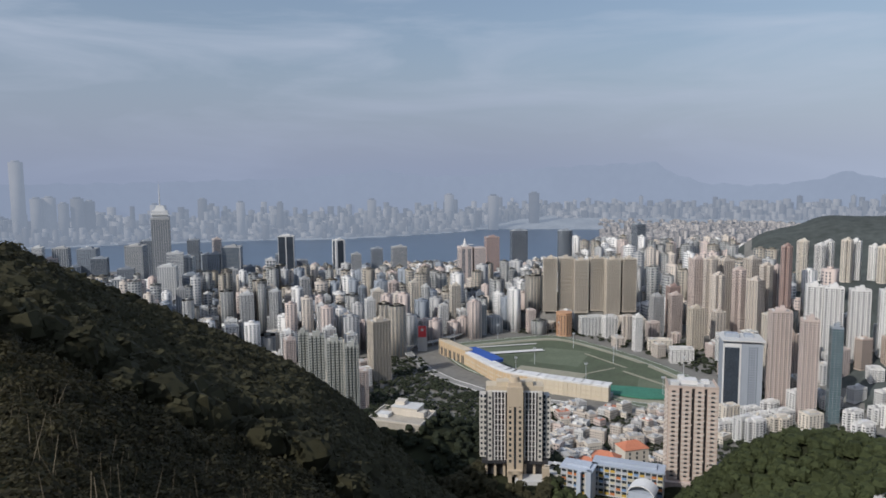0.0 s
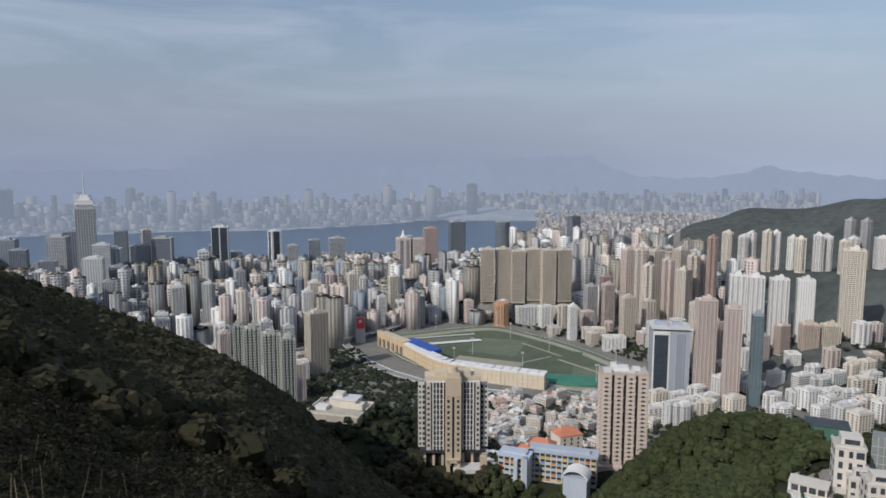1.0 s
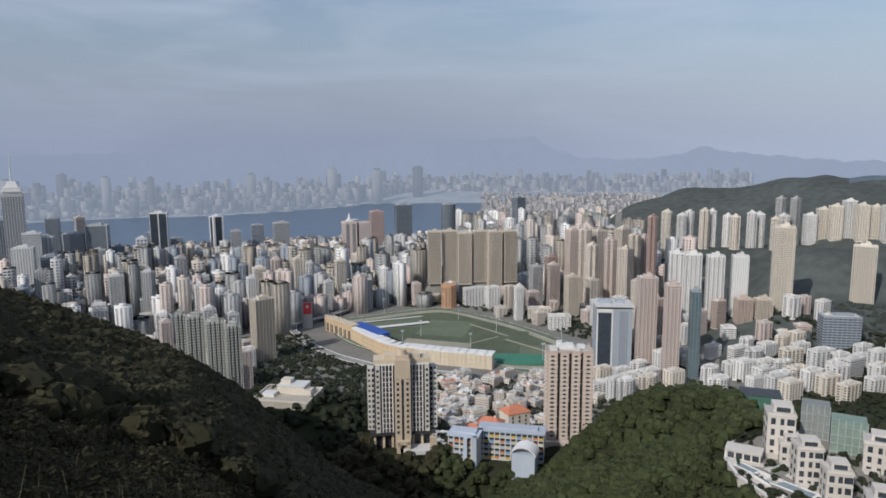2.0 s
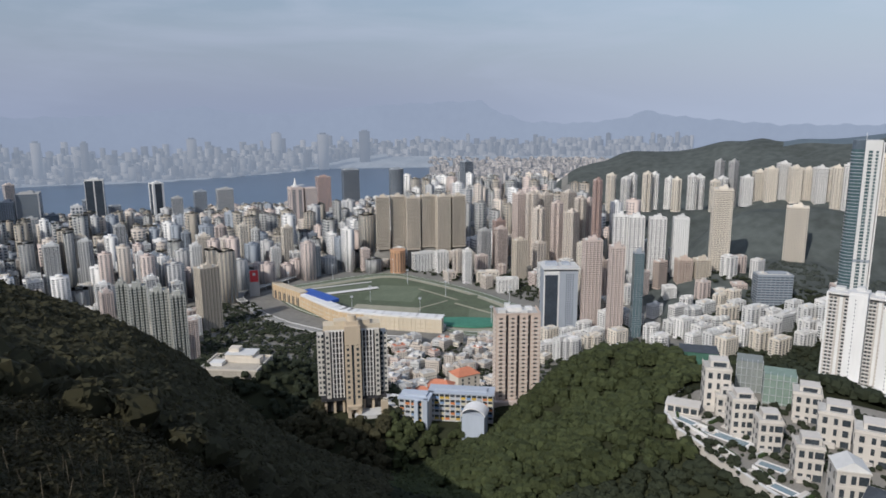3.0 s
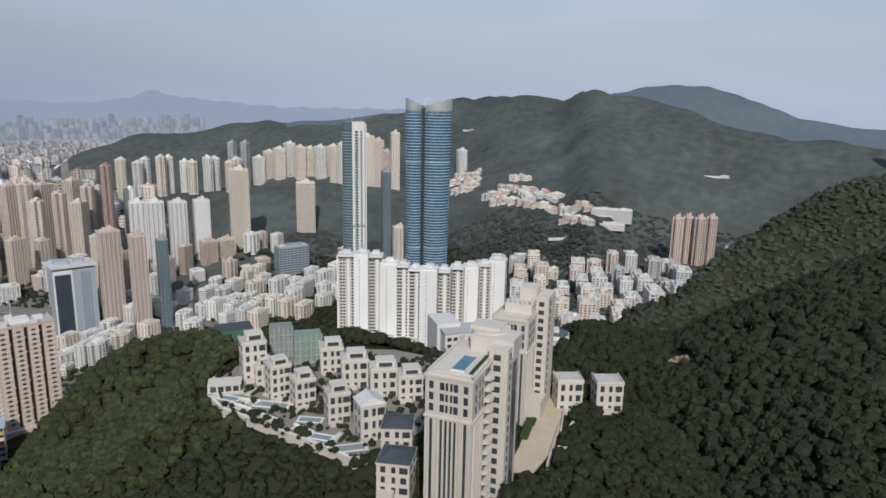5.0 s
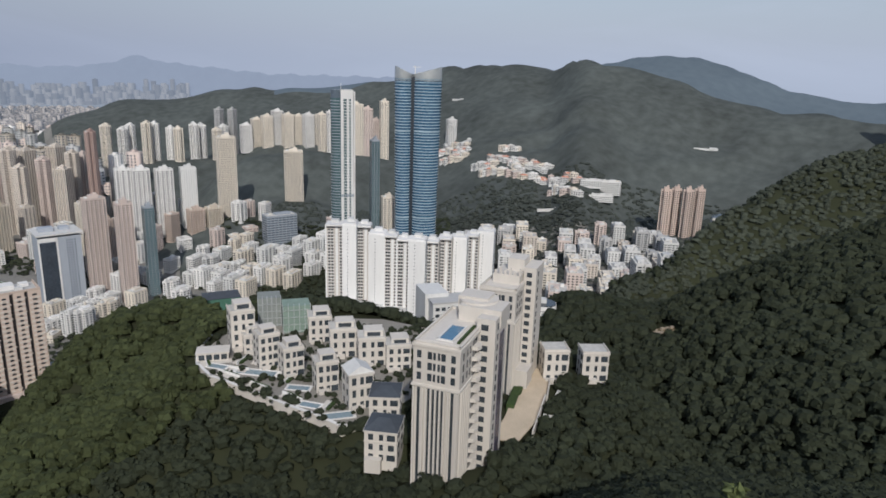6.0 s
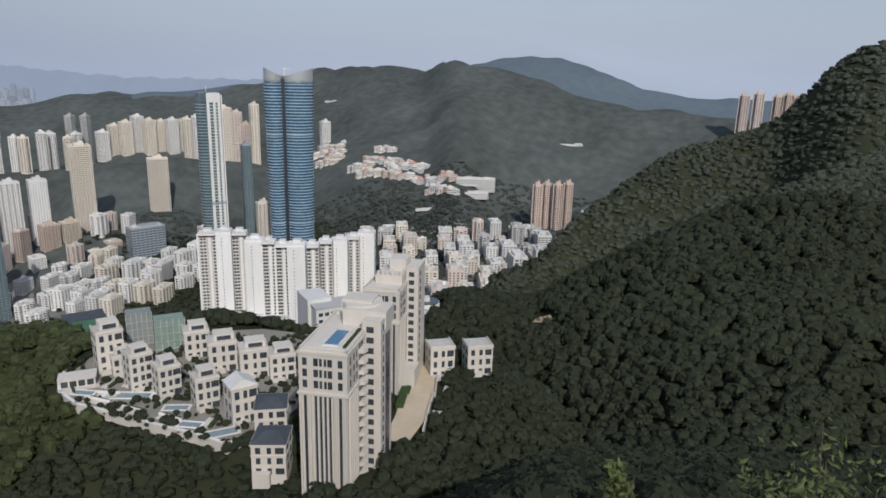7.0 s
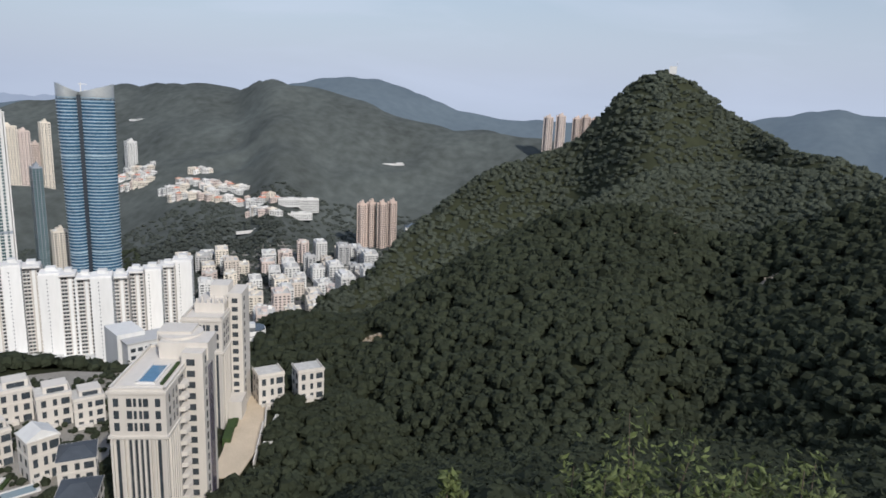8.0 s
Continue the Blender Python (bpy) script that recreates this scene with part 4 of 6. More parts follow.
def villa(b, d, w, deep, h, turn, roof="flat", storeys=3, step=True, wall=None):
    """A limestone house: main block with string course, set-back top storey, terrace and windows."""
    wall = wall or STONE
    z = 212.5
    text = {"flat": "pale limestone house with flat stepped roof", "dark": "limestone house with low dark hipped roof", "gable": "limestone house with pale glazed gable"}[roof]
    ob = thing("villa", b, d, z, turn, text, "house", "houses on the terrace")
    fh = h / (storeys + (0.75 if step else 0))
    body = fh * storeys
    shell = part("wall", Bag().box(0, 0, -3, w, deep, body + 3), wall, ob)
    part("string_course", Bag().box(0, 0, body - fh - 0.3, w + 0.4, deep + 0.4, 0.35), wall, ob)
    part("eaves", Bag().box(0, 0, body - 0.1, w + 0.7, deep + 0.7, 0.5), wall, ob)
    if roof == "dark":
        part("roof", Bag().hip(0, 0, body + 0.4, w + 0.5, deep + 0.5, 1.8, 0, 0.35), ROOF_DARK, ob)
    elif roof == "gable":
        part("roof", Bag().hip(0, 0, body + 0.4, w, deep, 2.8, 90, 0.9), PALE, ob)
    else:
        if step:
            part("penthouse", Bag().box(w * 0.08, deep * 0.12, body, w * 0.72, deep * 0.66, fh * 0.72), wall, ob)
            pane(ob, w * 0.08, -deep * 0.21 - 0.03, body + fh * 0.36, w * 0.5, fh * 0.42, "s")
        part("parapet", Bag().box(0, -deep / 2 + 0.15, body + 0.4, w + 0.5, 0.3, 0.8).box(-w / 2, 0, body + 0.4, 0.3, deep, 0.8).box(w / 2, 0, body + 0.4, 0.3, deep, 0.8), wall, ob)
        part("roof_deck", Bag().box(0, 0, body + 0.4, w - 0.4, deep - 0.4, 0.15), ROOF, ob)
    for f in range(storeys):
        zc = body - fh * (f + 0.5)
        for k, x in enumerate((-0.3, 0.02, 0.32)):
            wide = (1.7, 1.2, 2.8)[k] if (f + k) % 2 == 0 else (1.4, 1.4, 2.0)[k]
            pane(shell, x * w, -deep / 2 - 0.04, zc, wide, fh * 0.58, "s")
        for y in (-0.25, 0.2):
            pane(shell, w / 2 + 0.04, y * deep, zc, 1.5, fh * 0.5, "e")
            pane(shell, -w / 2 - 0.04, y * deep, zc, 1.3, fh * 0.5, "w")
    part("porch", Bag().box(-w * 0.2, -deep / 2 - 1.2, -3, w * 0.5, 2.4, 3 + fh * 0.55), wall, ob)
    return ob


def terrace_houses():
    villa(37.1, 304, 10.5, 11, 22, -28, storeys=4)
    villa(37.9, 298, 8, 9, 12, -28, storeys=2)
    villa(39.13, 281, 9.0, 9, 18, -22, storeys=4)
    villa(41.21, 271, 8.6, 9, 15.5, -25, storeys=3)
    villa(44.20, 255, 8.8, 9, 16, -32, storeys=3)
    villa(47.1, 240, 9.5, 10, 15, -30, "gable", storeys=3, step=False)
    villa(49.7, 229, 11, 12, 11.5, -55, "dark", storeys=3, step=False)
    villa(49.6, 206, 11, 12, 11, -62, "dark", storeys=3, step=False)
    villa(43.76, 307, 10.5, 11, 15.5, -40, storeys=3)
    villa(45.77, 289, 11.5, 11, 16.5, -42, storeys=3)
    villa(48.33, 279, 11.5, 11, 16, -44, storeys=3)
    villa(50.69, 275, 10.5, 11, 14, -44, storeys=3)
    villa(64.85, 272, 10.5, 10, 14, -50, storeys=3, step=False)
    villa(68.24, 277, 11, 10, 13, -52, storeys=3, step=False)
    low = thing("pavilion", 34.7, 292, 212, -40, "low limestone pavilion with glazed front", "pavilion")
    part("wall", Bag().box(0, 0, -2, 13, 7, 7).box(2, -4, -2, 12, 4, 3.5), STONE, low)
    part("roof", Bag().box(0, 0, 5, 14, 8, 0.5), STONE, low)
    for k in range(4):
        pane(low, -4.6 + 3.1 * k, -3.55, 3.2, 2.4, 2.4, "s")


def terrace_garden():
    """Retaining wall along the terrace's edge, pools, lawns and low walls."""
    line = ((181, 262), (176, 259), (165, 250), (158, 240), (154.5, 226), (156, 208), (157, 194), (157.5, 182), (159, 170), (159, 156), (168, 147))
    wall = new("retaining_wall")
    tagged(wall, "pale stone retaining wall round the houses", "wall")
    for (x0, y0), (x1, y1) in zip(line, line[1:]):
        part("wall_panel", Bag().box((x0 + x1) / 2, (y0 + y1) / 2, 201, math.hypot(x1 - x0, y1 - y0) + 0.6, 0.7, 12.6, math.degrees(math.atan2(y1 - y0, x1 - x0))), STONE, wall)
        part("coping", Bag().box((x0 + x1) / 2, (y0 + y1) / 2, 213.6, math.hypot(x1 - x0, y1 - y0) + 0.8, 1.3, 0.3, math.degrees(math.atan2(y1 - y0, x1 - x0))), WHITE, wall)
    deck = new("terrace")
    tagged(deck, "paved terrace round the houses", "terrace")
    part("paving", Bag().prism([(159, 241), (155.5, 226), (157, 208), (158, 194), (158.5, 182), (160, 170), (160, 157), (176, 150), (215, 150), (258, 178), (250, 215), (215, 262), (185, 258), (166, 249)], 209.5, 213.35), PAVED, deck)
    for x, y, w, h, t in ((168.5, 214, 4.2, 19, 27), (162, 231, 3, 8, 20), (170, 190, 3.2, 9, 30), (164, 162, 4, 11, 52), (163, 176, 3, 8, 20)):
        ob = new("garden_pool")
        ob.matrix_world = pose(x, y, 213.3, 0, 0, t)
        tagged(ob, "pale blue garden pool with white edge", "swimming pool", "garden pools")
        part("kerb", Bag().ring(plan_box(w + 1.6, h + 1.6), 0, 0.45, 0.82), WHITE, ob)
        part("pool_surface", Bag().box(0, 0, 0, w, h, 0.25), POOL_PALE, ob)
    for x, y, w, t in ((161, 238, 10, 62), (160, 221, 12, 98), (161, 203, 12, 95), (163, 186, 11, 92), (167, 170, 9, 20), (173, 199, 10, 20), (177, 222, 9, 25), (170, 240, 10, 35), (172, 228, 8, 20), (176, 180, 8, 20), (178, 208, 6, 110), (166, 222, 9, 115)):
        ob = new("garden_wall")
        ob.matrix_world = pose(x, y, 213.2, 0, 0, t)
        tagged(ob, "low white garden wall and terrace step", "wall", "garden walls")
        part("wall", Bag().box(0, 0, 0, w, 0.4, 1.5), WHITE, ob)
        part("step", Bag().box(0, 1.4, 0, w * 0.85, 2.4, 0.5), STONE, ob)
        part("planter", Bag().box(0, -0.9, 0, w * 0.7, 1.2, 1.1), HEDGE, ob, "clipped planting")
    hall = new("netted_house")
    hall.matrix_world = pose(*spot(35.6, 382), 203, 0, 0, -30)
    tagged(hall, "low building under dark green site netting", "building site")
    part("net", Bag().box(0, 0, -4, 19, 13, 13), NET_DARK, hall)
    part("roof", Bag().hip(0, 0, 9, 20, 14, 2.0), ROOF_DARK, hall)


NET_DARK = mat("dark_green_netting", (0.06, 0.15, 0.11), rough=0.9, spread=0.25, scale=0.3, grain=2)
PAVED = mat("garden_paving", (0.24, 0.225, 0.20), rough=0.9, spread=0.35, scale=0.12, grain=1.2)
POOL_PALE = mat("pale_pool_water", (0.22, 0.29, 0.33), rough=0.08, spread=0.15, scale=0.5, grain=3.0)
terrace_towers()
terrace_houses()
terrace_garden()


def covered_houses():
    """Two houses wrapped in scaffold netting."""
    for b, d, w, h, m, text in ((41.75, 320, 13, 16, NET_GREEN, "house under green scaffold netting"), (39.5, 330, 11, 17, NET_GREY, "house under grey scaffold netting")):
        ob = thing("netted_house", b, d, 211, -38, text, "building site")
        part("net", Bag().box(0, 0, -3, w, 11, h + 3), m, ob)
        for k in range(6):
            part("pole", Bag().box(-w / 2 + k * w / 5, -5.7, -3, 0.2, 0.2, h + 4.2), STEEL, ob)
        for f in range(4):
            part("ledger", Bag().box(0, -5.75, 3 + 3.6 * f, w, 0.18, 0.18), STEEL, ob)


NET_GREEN = mat("green_netting", (0.20, 0.27, 0.23), rough=0.9, spread=0.25, scale=0.3, grain=2)
NET_GREY = mat("grey_netting", (0.22, 0.24, 0.23), rough=0.9, spread=0.25, scale=0.3, grain=2)
covered_houses()

# ---- buildings on the near slope ----


def ribbed_tower():
    """The beige tower with a projecting stair shaft, white ribs and dark glazed bays."""
    ob = thing("ribbed_tower", 6.05, 436, 140, -4, "beige apartment tower with dark glazed bays and central shaft", "apartment tower")
    part("wall", Bag().box(0, 9, 12, 38, 16, 46), SLATE_D, ob)
    for s in (-1, 1):
        wing = part("wing", Bag().box(s * 20.6, 9, 13, 5.6, 13, 41), PIER_W, ob)
        for x in (6.6, 8.9, 11.2, 13.4):
            part("rib", Bag().box(s * x, 0.4, 12, 0.75, 1.8, 46.5), WHITE, ob, "white rib")
        part("pier", Bag().box(s * 16.4, 0.2, 12, 2.9, 2.4, 47), PIER_W, ob)
        part("parapet_block", Bag().box(s * 11.5, 9, 58, 15, 11, 3.6).box(s * 8, 8, 61.6, 8, 8, 2.6), SAND_W, ob)
        part("roof_rail", Bag().box(s * 11, 1.2, 58, 14, 0.4, 1.1), WHITE, ob)
        for f in range(12):
            z = 14 + f * 3.6
            for x in (7.75, 10.05, 12.3):
                part("balcony_rail", Bag().box(s * x, 0.8, z, 1.5, 0.5, 0.5), PIER_W, ob)
            pane(ob, s * 16.4, -1.05, z + 1.3, 1.5, 1.7, "s")
            pane(wing, s * 19.4, 2.45, z + 1.2, 1.8, 2.2, "s")
            pane(wing, s * 22.0, 2.45, z + 1.2, 1.3, 1.6, "s")
            pane(wing, s * 23.45, 7.0, z + 1.2, 2.4, 1.7, "e")
        part("shaft", Bag().box(s * 3.0, -1.5, 2, 4.4, 5, 56), TAN_W, ob)
        for f in range(12):
            pane(ob, s * 3.2, -4.05, 13.0 + f * 3.75, 1.6, 1.9, "s")
    part("shaft_head", Bag().box(0, 0, 50, 10.4, 9, 13).box(0, 0.5, 63, 8.4, 7, 2.6).prism([(x, y + 1) for x, y in plan_round(7, 7, 12)], 65.6, 69, 0.8), TAN_W, ob)
    part("shaft_slot", Bag().box(0, -3.2, 8, 1.5, 0.4, 42), GLASS_DARK, ob)
    part("transfer_floor", Bag().box(0, 8.5, 9.5, 44, 17, 2.6), SLATE_D, ob)
    for x in (-19, -13, -7, 7, 13, 19):
        part("column", Bag().box(x, 3, 0, 1.6, 1.6, 9.5), TAN_W, ob)
    part("lobby", Bag().box(0, 11, 0, 40, 12, 9.5), SLATE_D, ob)
    part("terrace", Bag().box(12, -3, -4, 24, 12, 5.5), PALE, ob)
    part("portal", Bag().box(-3.4, -5, -4, 2.4, 3, 11).box(3.4, -5, -4, 2.4, 3, 11).box(0, -5, 5, 9, 3, 2.4), TAN_W, ob)
    part("gatehouse", Bag().box(20, -6, -4, 4.5, 3, 14), TAN_W, ob)
    part("ramp", Bag().prism([(29 + 7 * math.cos(a * 0.3), 2 + 7 * math.sin(a * 0.3)) for a in range(21)], -6, 3.5), PALE, ob)
    part("ramp_wall", Bag().ring([(29 + 7.2 * math.cos(a * 0.3), 2 + 7.2 * math.sin(a * 0.3)) for a in range(21)], 3.5, 4.6, 0.97), PIER_W, ob)


SLATE_D = paint("dark_bay_glazing", (0.05, 0.05, 0.055), rough=0.3)
SAND_W = paint("sand_wall", (0.56, 0.48, 0.36), per_object=0.02)
PIER_W = paint("pale_pier_wall", (0.58, 0.55, 0.50), per_object=0.02)
TAN_W = paint("warm_sand_wall", (0.52, 0.43, 0.32), per_object=0.02)


def pink_tower():
    ob = thing("pink_tower", 20.45, 466, 138, -12, "pink tiled apartment tower with pale window bays", "apartment tower")
    plan = plan_notched(31, 20, 7.8, 2.0, 2.0)
    part("wall", Bag().prism(plan, 0, 64), PINK, ob)
    win, trim = Bag(), Bag()
    windows_on(win, plan, 3, 20, 3.0, 3.6, 0.36, 0.38, 0.12, least=3)
    part("windows", win, GLASS, ob, kind="stuff")
    for f in range(20):
        for k, x in enumerate((-13.6, -10.0, -5.6, -2.2, 2.2, 5.6, 10.0, 13.6)):
            trim.box(x, -10.15, 2.1 + 3 * f, 2.3 if k % 3 else 1.6, 0.5, 1.2)
            if (f + k) % 3 == 0:
                trim.box(x + 1.5, -10.2, 3.4 + 3 * f, 0.7, 0.5, 0.5)
        for y in (-6, 0, 6):
            trim.box(15.7, y, 2.2 + 3 * f, 0.8, 2.2, 1.0)
            trim.box(-15.7, y, 2.2 + 3 * f, 0.8, 2.2, 1.0)
    part("bay_sills", trim, BAY_SILL, ob, kind="stuff")
    # Dark strips stand at the back of the front recesses.
    for x in (-7.8, 0.0, 7.8):
        part("light_well", Bag().box(x, -8.2, 1, 1.8, 0.3, 62), SLATE_D, ob)
    part("parapet", Bag().box(0, -9.8, 64, 31, 0.5, 1.4).box(-15.3, 0, 64, 0.5, 20, 1.4).box(15.3, 0, 64, 0.5, 20, 1.4), PINK, ob)
    part("roof_shed", Bag().box(-2, 2, 64, 11, 8, 3).box(9, 3, 64, 5, 5, 2.2), WHITE, ob)
    part("roof_deck", Bag().box(0, 0, 64.02, 29, 18, 0.2), ROOF, ob)
    part("roof_tank", Bag().box(-11, -4, 64.2, 5, 4, 2.6).box(5, -5, 64.2, 4, 3, 2.2).box(-6, 5, 64.2, 4, 4, 4.2), PALE, ob)
    part("canopy", Bag().prism([(16, -4), (36, 2), (34, 5), (16, 5)], 9, 9.8), GLASS_GREY, ob)
    part("canopy_post", Bag().box(33, 3, 0, 0.6, 0.6, 9), STEEL, ob)
    part("podium", Bag().box(2, 0, -6, 38, 26, 7), ROSE, ob)


BAY_SILL = paint("weathered_bay_sill", (0.56, 0.51, 0.46))


def school():
    """The school with coloured wall panels and an arched white roof."""
    ob = thing("school", 13.6, 432, 132, -30, "school with coloured panels and a grey roof", "school")
    rng = random.Random(3)
    colours = [paint("panel_yellow", (0.62, 0.42, 0.08)), paint("panel_orange", (0.60, 0.22, 0.08)), paint("panel_blue", (0.20, 0.32, 0.52)), paint("panel_grey", (0.45, 0.47, 0.52)), paint("panel_cream", (0.6, 0.55, 0.42))]
    for x, y, w, d, t in ((-15, -4, 20, 14, 4), (13, 12, 44, 13, 8)):
        wing = part("wing", Bag().box(x, y, 0, w, d, 20, t), PALE, ob)
        roof = part("roof", Bag().box(x, y, 20, w + 1.5, d + 1.5, 1.0, t).box(x, y, 21, w * 0.8, d * 0.5, 1.2, t), BLUE_GREY, ob)
        c, s = math.cos(radians(t)), math.sin(radians(t))
        n = int(w / 3.6)
        for f in range(5):
            for k in range(n):
                u, v = -w / 2 + (k + 0.5) * w / n, -d / 2 - 0.15
                m = colours[rng.randrange(5)]
                part("panel", Bag().box(x + u * c - v * s, y + u * s + v * c, 1.2 + f * 3.8, 2.9, 0.3, 1.5, t), m, ob)
                part("window", Bag().box(x + u * c - v * s, y + u * s + v * c, 2.8 + f * 3.8, 2.9, 0.25, 1.6, t), GLASS, ob)
    part("stair_tower", Bag().box(-6, -11, 0, 3.2, 3.2, 21), BLUE_GREY, ob)
    part("stair_tower", Bag().box(-12, -12.5, 0, 2.6, 2.6, 20), BLUE_GREY, ob)
    arch = Bag()
    n = 10
    for k in range(n):
        a, b = math.pi * (0.12 + 0.76 * k / n), math.pi * (0.12 + 0.76 * (k + 1) / n)
        p, q = (27 + 9 * math.cos(a), 12 + 8 * math.sin(a)), (27 + 9 * math.cos(b), 12 + 8 * math.sin(b))
        arch.quad((p[0], -14, p[1]), (p[0], -2, p[1]), (q[0], -2, q[1]), (q[0], -14, q[1]))
    for k in range(n):
        a, b = math.pi * (0.12 + 0.76 * k / n), math.pi * (0.12 + 0.76 * (k + 1) / n)
        arch.quad((27 + 8.6 * math.cos(a), -14, 12 + 8 * math.sin(a) - 0.6), (27 + 8.6 * math.cos(b), -14, 12 + 8 * math.sin(b) - 0.6), (27 + 9 * math.cos(b), -14, 12 + 8 * math.sin(b)), (27 + 9 * math.cos(a), -14, 12 + 8 * math.sin(a)))
    part("arched_roof", arch, WHITE_BRIGHT, ob, "white arched hall roof")
    part("hall", Bag().box(27, -8, -8, 15, 11, 23), BLUE_GREY, ob)


BLUE_GREY = paint("blue_grey_paint", (0.42, 0.47, 0.55))


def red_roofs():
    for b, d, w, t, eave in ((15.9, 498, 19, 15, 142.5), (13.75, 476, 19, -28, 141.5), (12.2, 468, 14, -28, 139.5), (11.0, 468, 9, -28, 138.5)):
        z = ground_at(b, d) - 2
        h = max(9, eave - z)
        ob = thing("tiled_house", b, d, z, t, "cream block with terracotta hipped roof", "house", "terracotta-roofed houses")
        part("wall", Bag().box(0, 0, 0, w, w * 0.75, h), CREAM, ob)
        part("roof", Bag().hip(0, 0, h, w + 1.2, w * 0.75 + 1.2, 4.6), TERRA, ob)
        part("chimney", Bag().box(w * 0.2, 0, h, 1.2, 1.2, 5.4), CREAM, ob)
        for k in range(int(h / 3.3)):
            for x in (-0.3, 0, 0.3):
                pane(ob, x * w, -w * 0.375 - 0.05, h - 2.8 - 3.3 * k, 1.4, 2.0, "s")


def low_town():
    """Low roofs between the slope and the racecourse."""
    rng = random.Random(21)
    n = 0
    while n < 210:
        b, d = rng.uniform(7.5, 23.5), math.sqrt(rng.uniform(505 ** 2, 975 ** 2))
        if b > 18 and d < 540:
            continue
        x, y = spot(b, d)
        if y > 1015 - 0.25 * x or (b > 22 and d > 930):
            continue
        z = ground_at(b, d)
        w, dd, h = rng.uniform(9, 20), rng.uniform(8, 15), rng.uniform(7, 17)
        n += 1
        ob = thing("low_house", b, d, z - 4, rng.choice((10, -35, 30)) + rng.uniform(-5, 5), "low pale house with cluttered flat roof", "house", "low houses below the slope")
        wall = rng.choice((BEIGE, CREAM, PALE, BEIGE, GREY, ROSE))
        part("wall", Bag().box(0, 0, 0, w, dd, h + 4), wall, ob)
        part("roof_deck", Bag().box(0, 0, h + 4, w - 0.5, dd - 0.5, 0.15), rng.choice((ROOF, ROOF, GREY, SLATE, TERRA) if n % 3 == 0 else (ROOF, GREY)), ob)
        part("parapet", Bag().box(0, -dd / 2, h + 4, w, 0.4, 0.9).box(-w / 2, 0, h + 4, 0.4, dd, 0.9).box(w / 2, 0, h + 4, 0.4, dd, 0.9), wall, ob)
        part("roof_hut", Bag().box(rng.uniform(-2, 2), rng.uniform(-2, 2), h + 4, w * 0.35, dd * 0.4, 2.6), rng.choice((WHITE, PALE, ROOF, GREY)), ob)
        bag = Bag()
        windows_on(bag, plan_box(w, dd), 4, int(h / 3.1), 3.1, 3.0, 0.5, 0.45)
        if bag.f:
            part("windows", bag, GLASS, ob, kind="stuff")


DECK = mat("weathered_concrete_deck", (0.40, 0.365, 0.31), rough=0.9, spread=0.3, scale=0.1, grain=0.8)


def clubhouse():
    ob = thing("reservoir_house", -3.8, 524, 148, -20, "low stone building on a wide concrete deck", "building")
    part("deck", Bag().box(0, 0, -6, 46, 34, 9), DECK, ob)
    part("deck_wall", Bag().ring(plan_box(46, 34), 3, 4.2, 0.96), CREAM, ob)
    part("canopy", Bag().box(-13, -4, 3, 10, 8, 2.6), PALE, ob)
    part("hall", Bag().box(2, 8, 3, 22, 14, 6).box(-4, 10, 9, 8, 8, 3.5).box(10, 4, 3, 18, 8, 4), CREAM, ob)
    part("roof", Bag().box(2, 8, 9, 23, 15, 0.5), PALE, ob)


def slab_flats():
    for k, (b, d, w, h) in enumerate(((-12.0, 770, 11, 54), (-10.9, 752, 18, 54), (-9.4, 735, 18, 55), (-8.0, 722, 15, 56))):
        z = ground_at(b, d) - 4
        tower(b, d, z, 340 - 750 * 0.232 + (0, 0, -3, -6)[k], w, 16, 12, SAGE, "grey-green slab of flats with ribbed faces", bay=4.2, col=2.6, wide=0.5, group="grey-green slab flats")


SAGE = paint("grey_green_wall", (0.40, 0.405, 0.375))


def four_towers():
    for k, b in enumerate((72.75, 73.55, 74.45, 75.3)):
        tower(b, 1068 + 10 * (k % 2), 80, 171 + k, 15, 17, -70, PINK_SOFT, "pink apartment tower with pale ribs", shape="cross", col=2.6, group="pink towers below the hill", plant=0.5)
    ob = thing("glasshouse", 77.3, 1120, 100, -70, "pale glass-roofed building at the wood's edge", "building")
    part("wall", Bag().box(0, 0, 0, 34, 20, 28), PALE, ob)
    part("roof", Bag().hip(0, 0, 28, 35, 21, 5), GLASS_GREY, ob)
    for k, b in enumerate((88.0, 89.0, 90.3, 91.0, 91.7, 92.4)):
        tower(b, 1450, 180, 340 - 1450 * 0.021 + (k % 2) * 4, 18 if k > 1 else 20, 18, -85, PINK_SOFT if k > 1 else ROSE, "reddish tower block behind the hill", shape="cross", group="reddish towers behind the hill")


PINK_SOFT = paint("soft_pink_wall", (0.55, 0.44, 0.385))


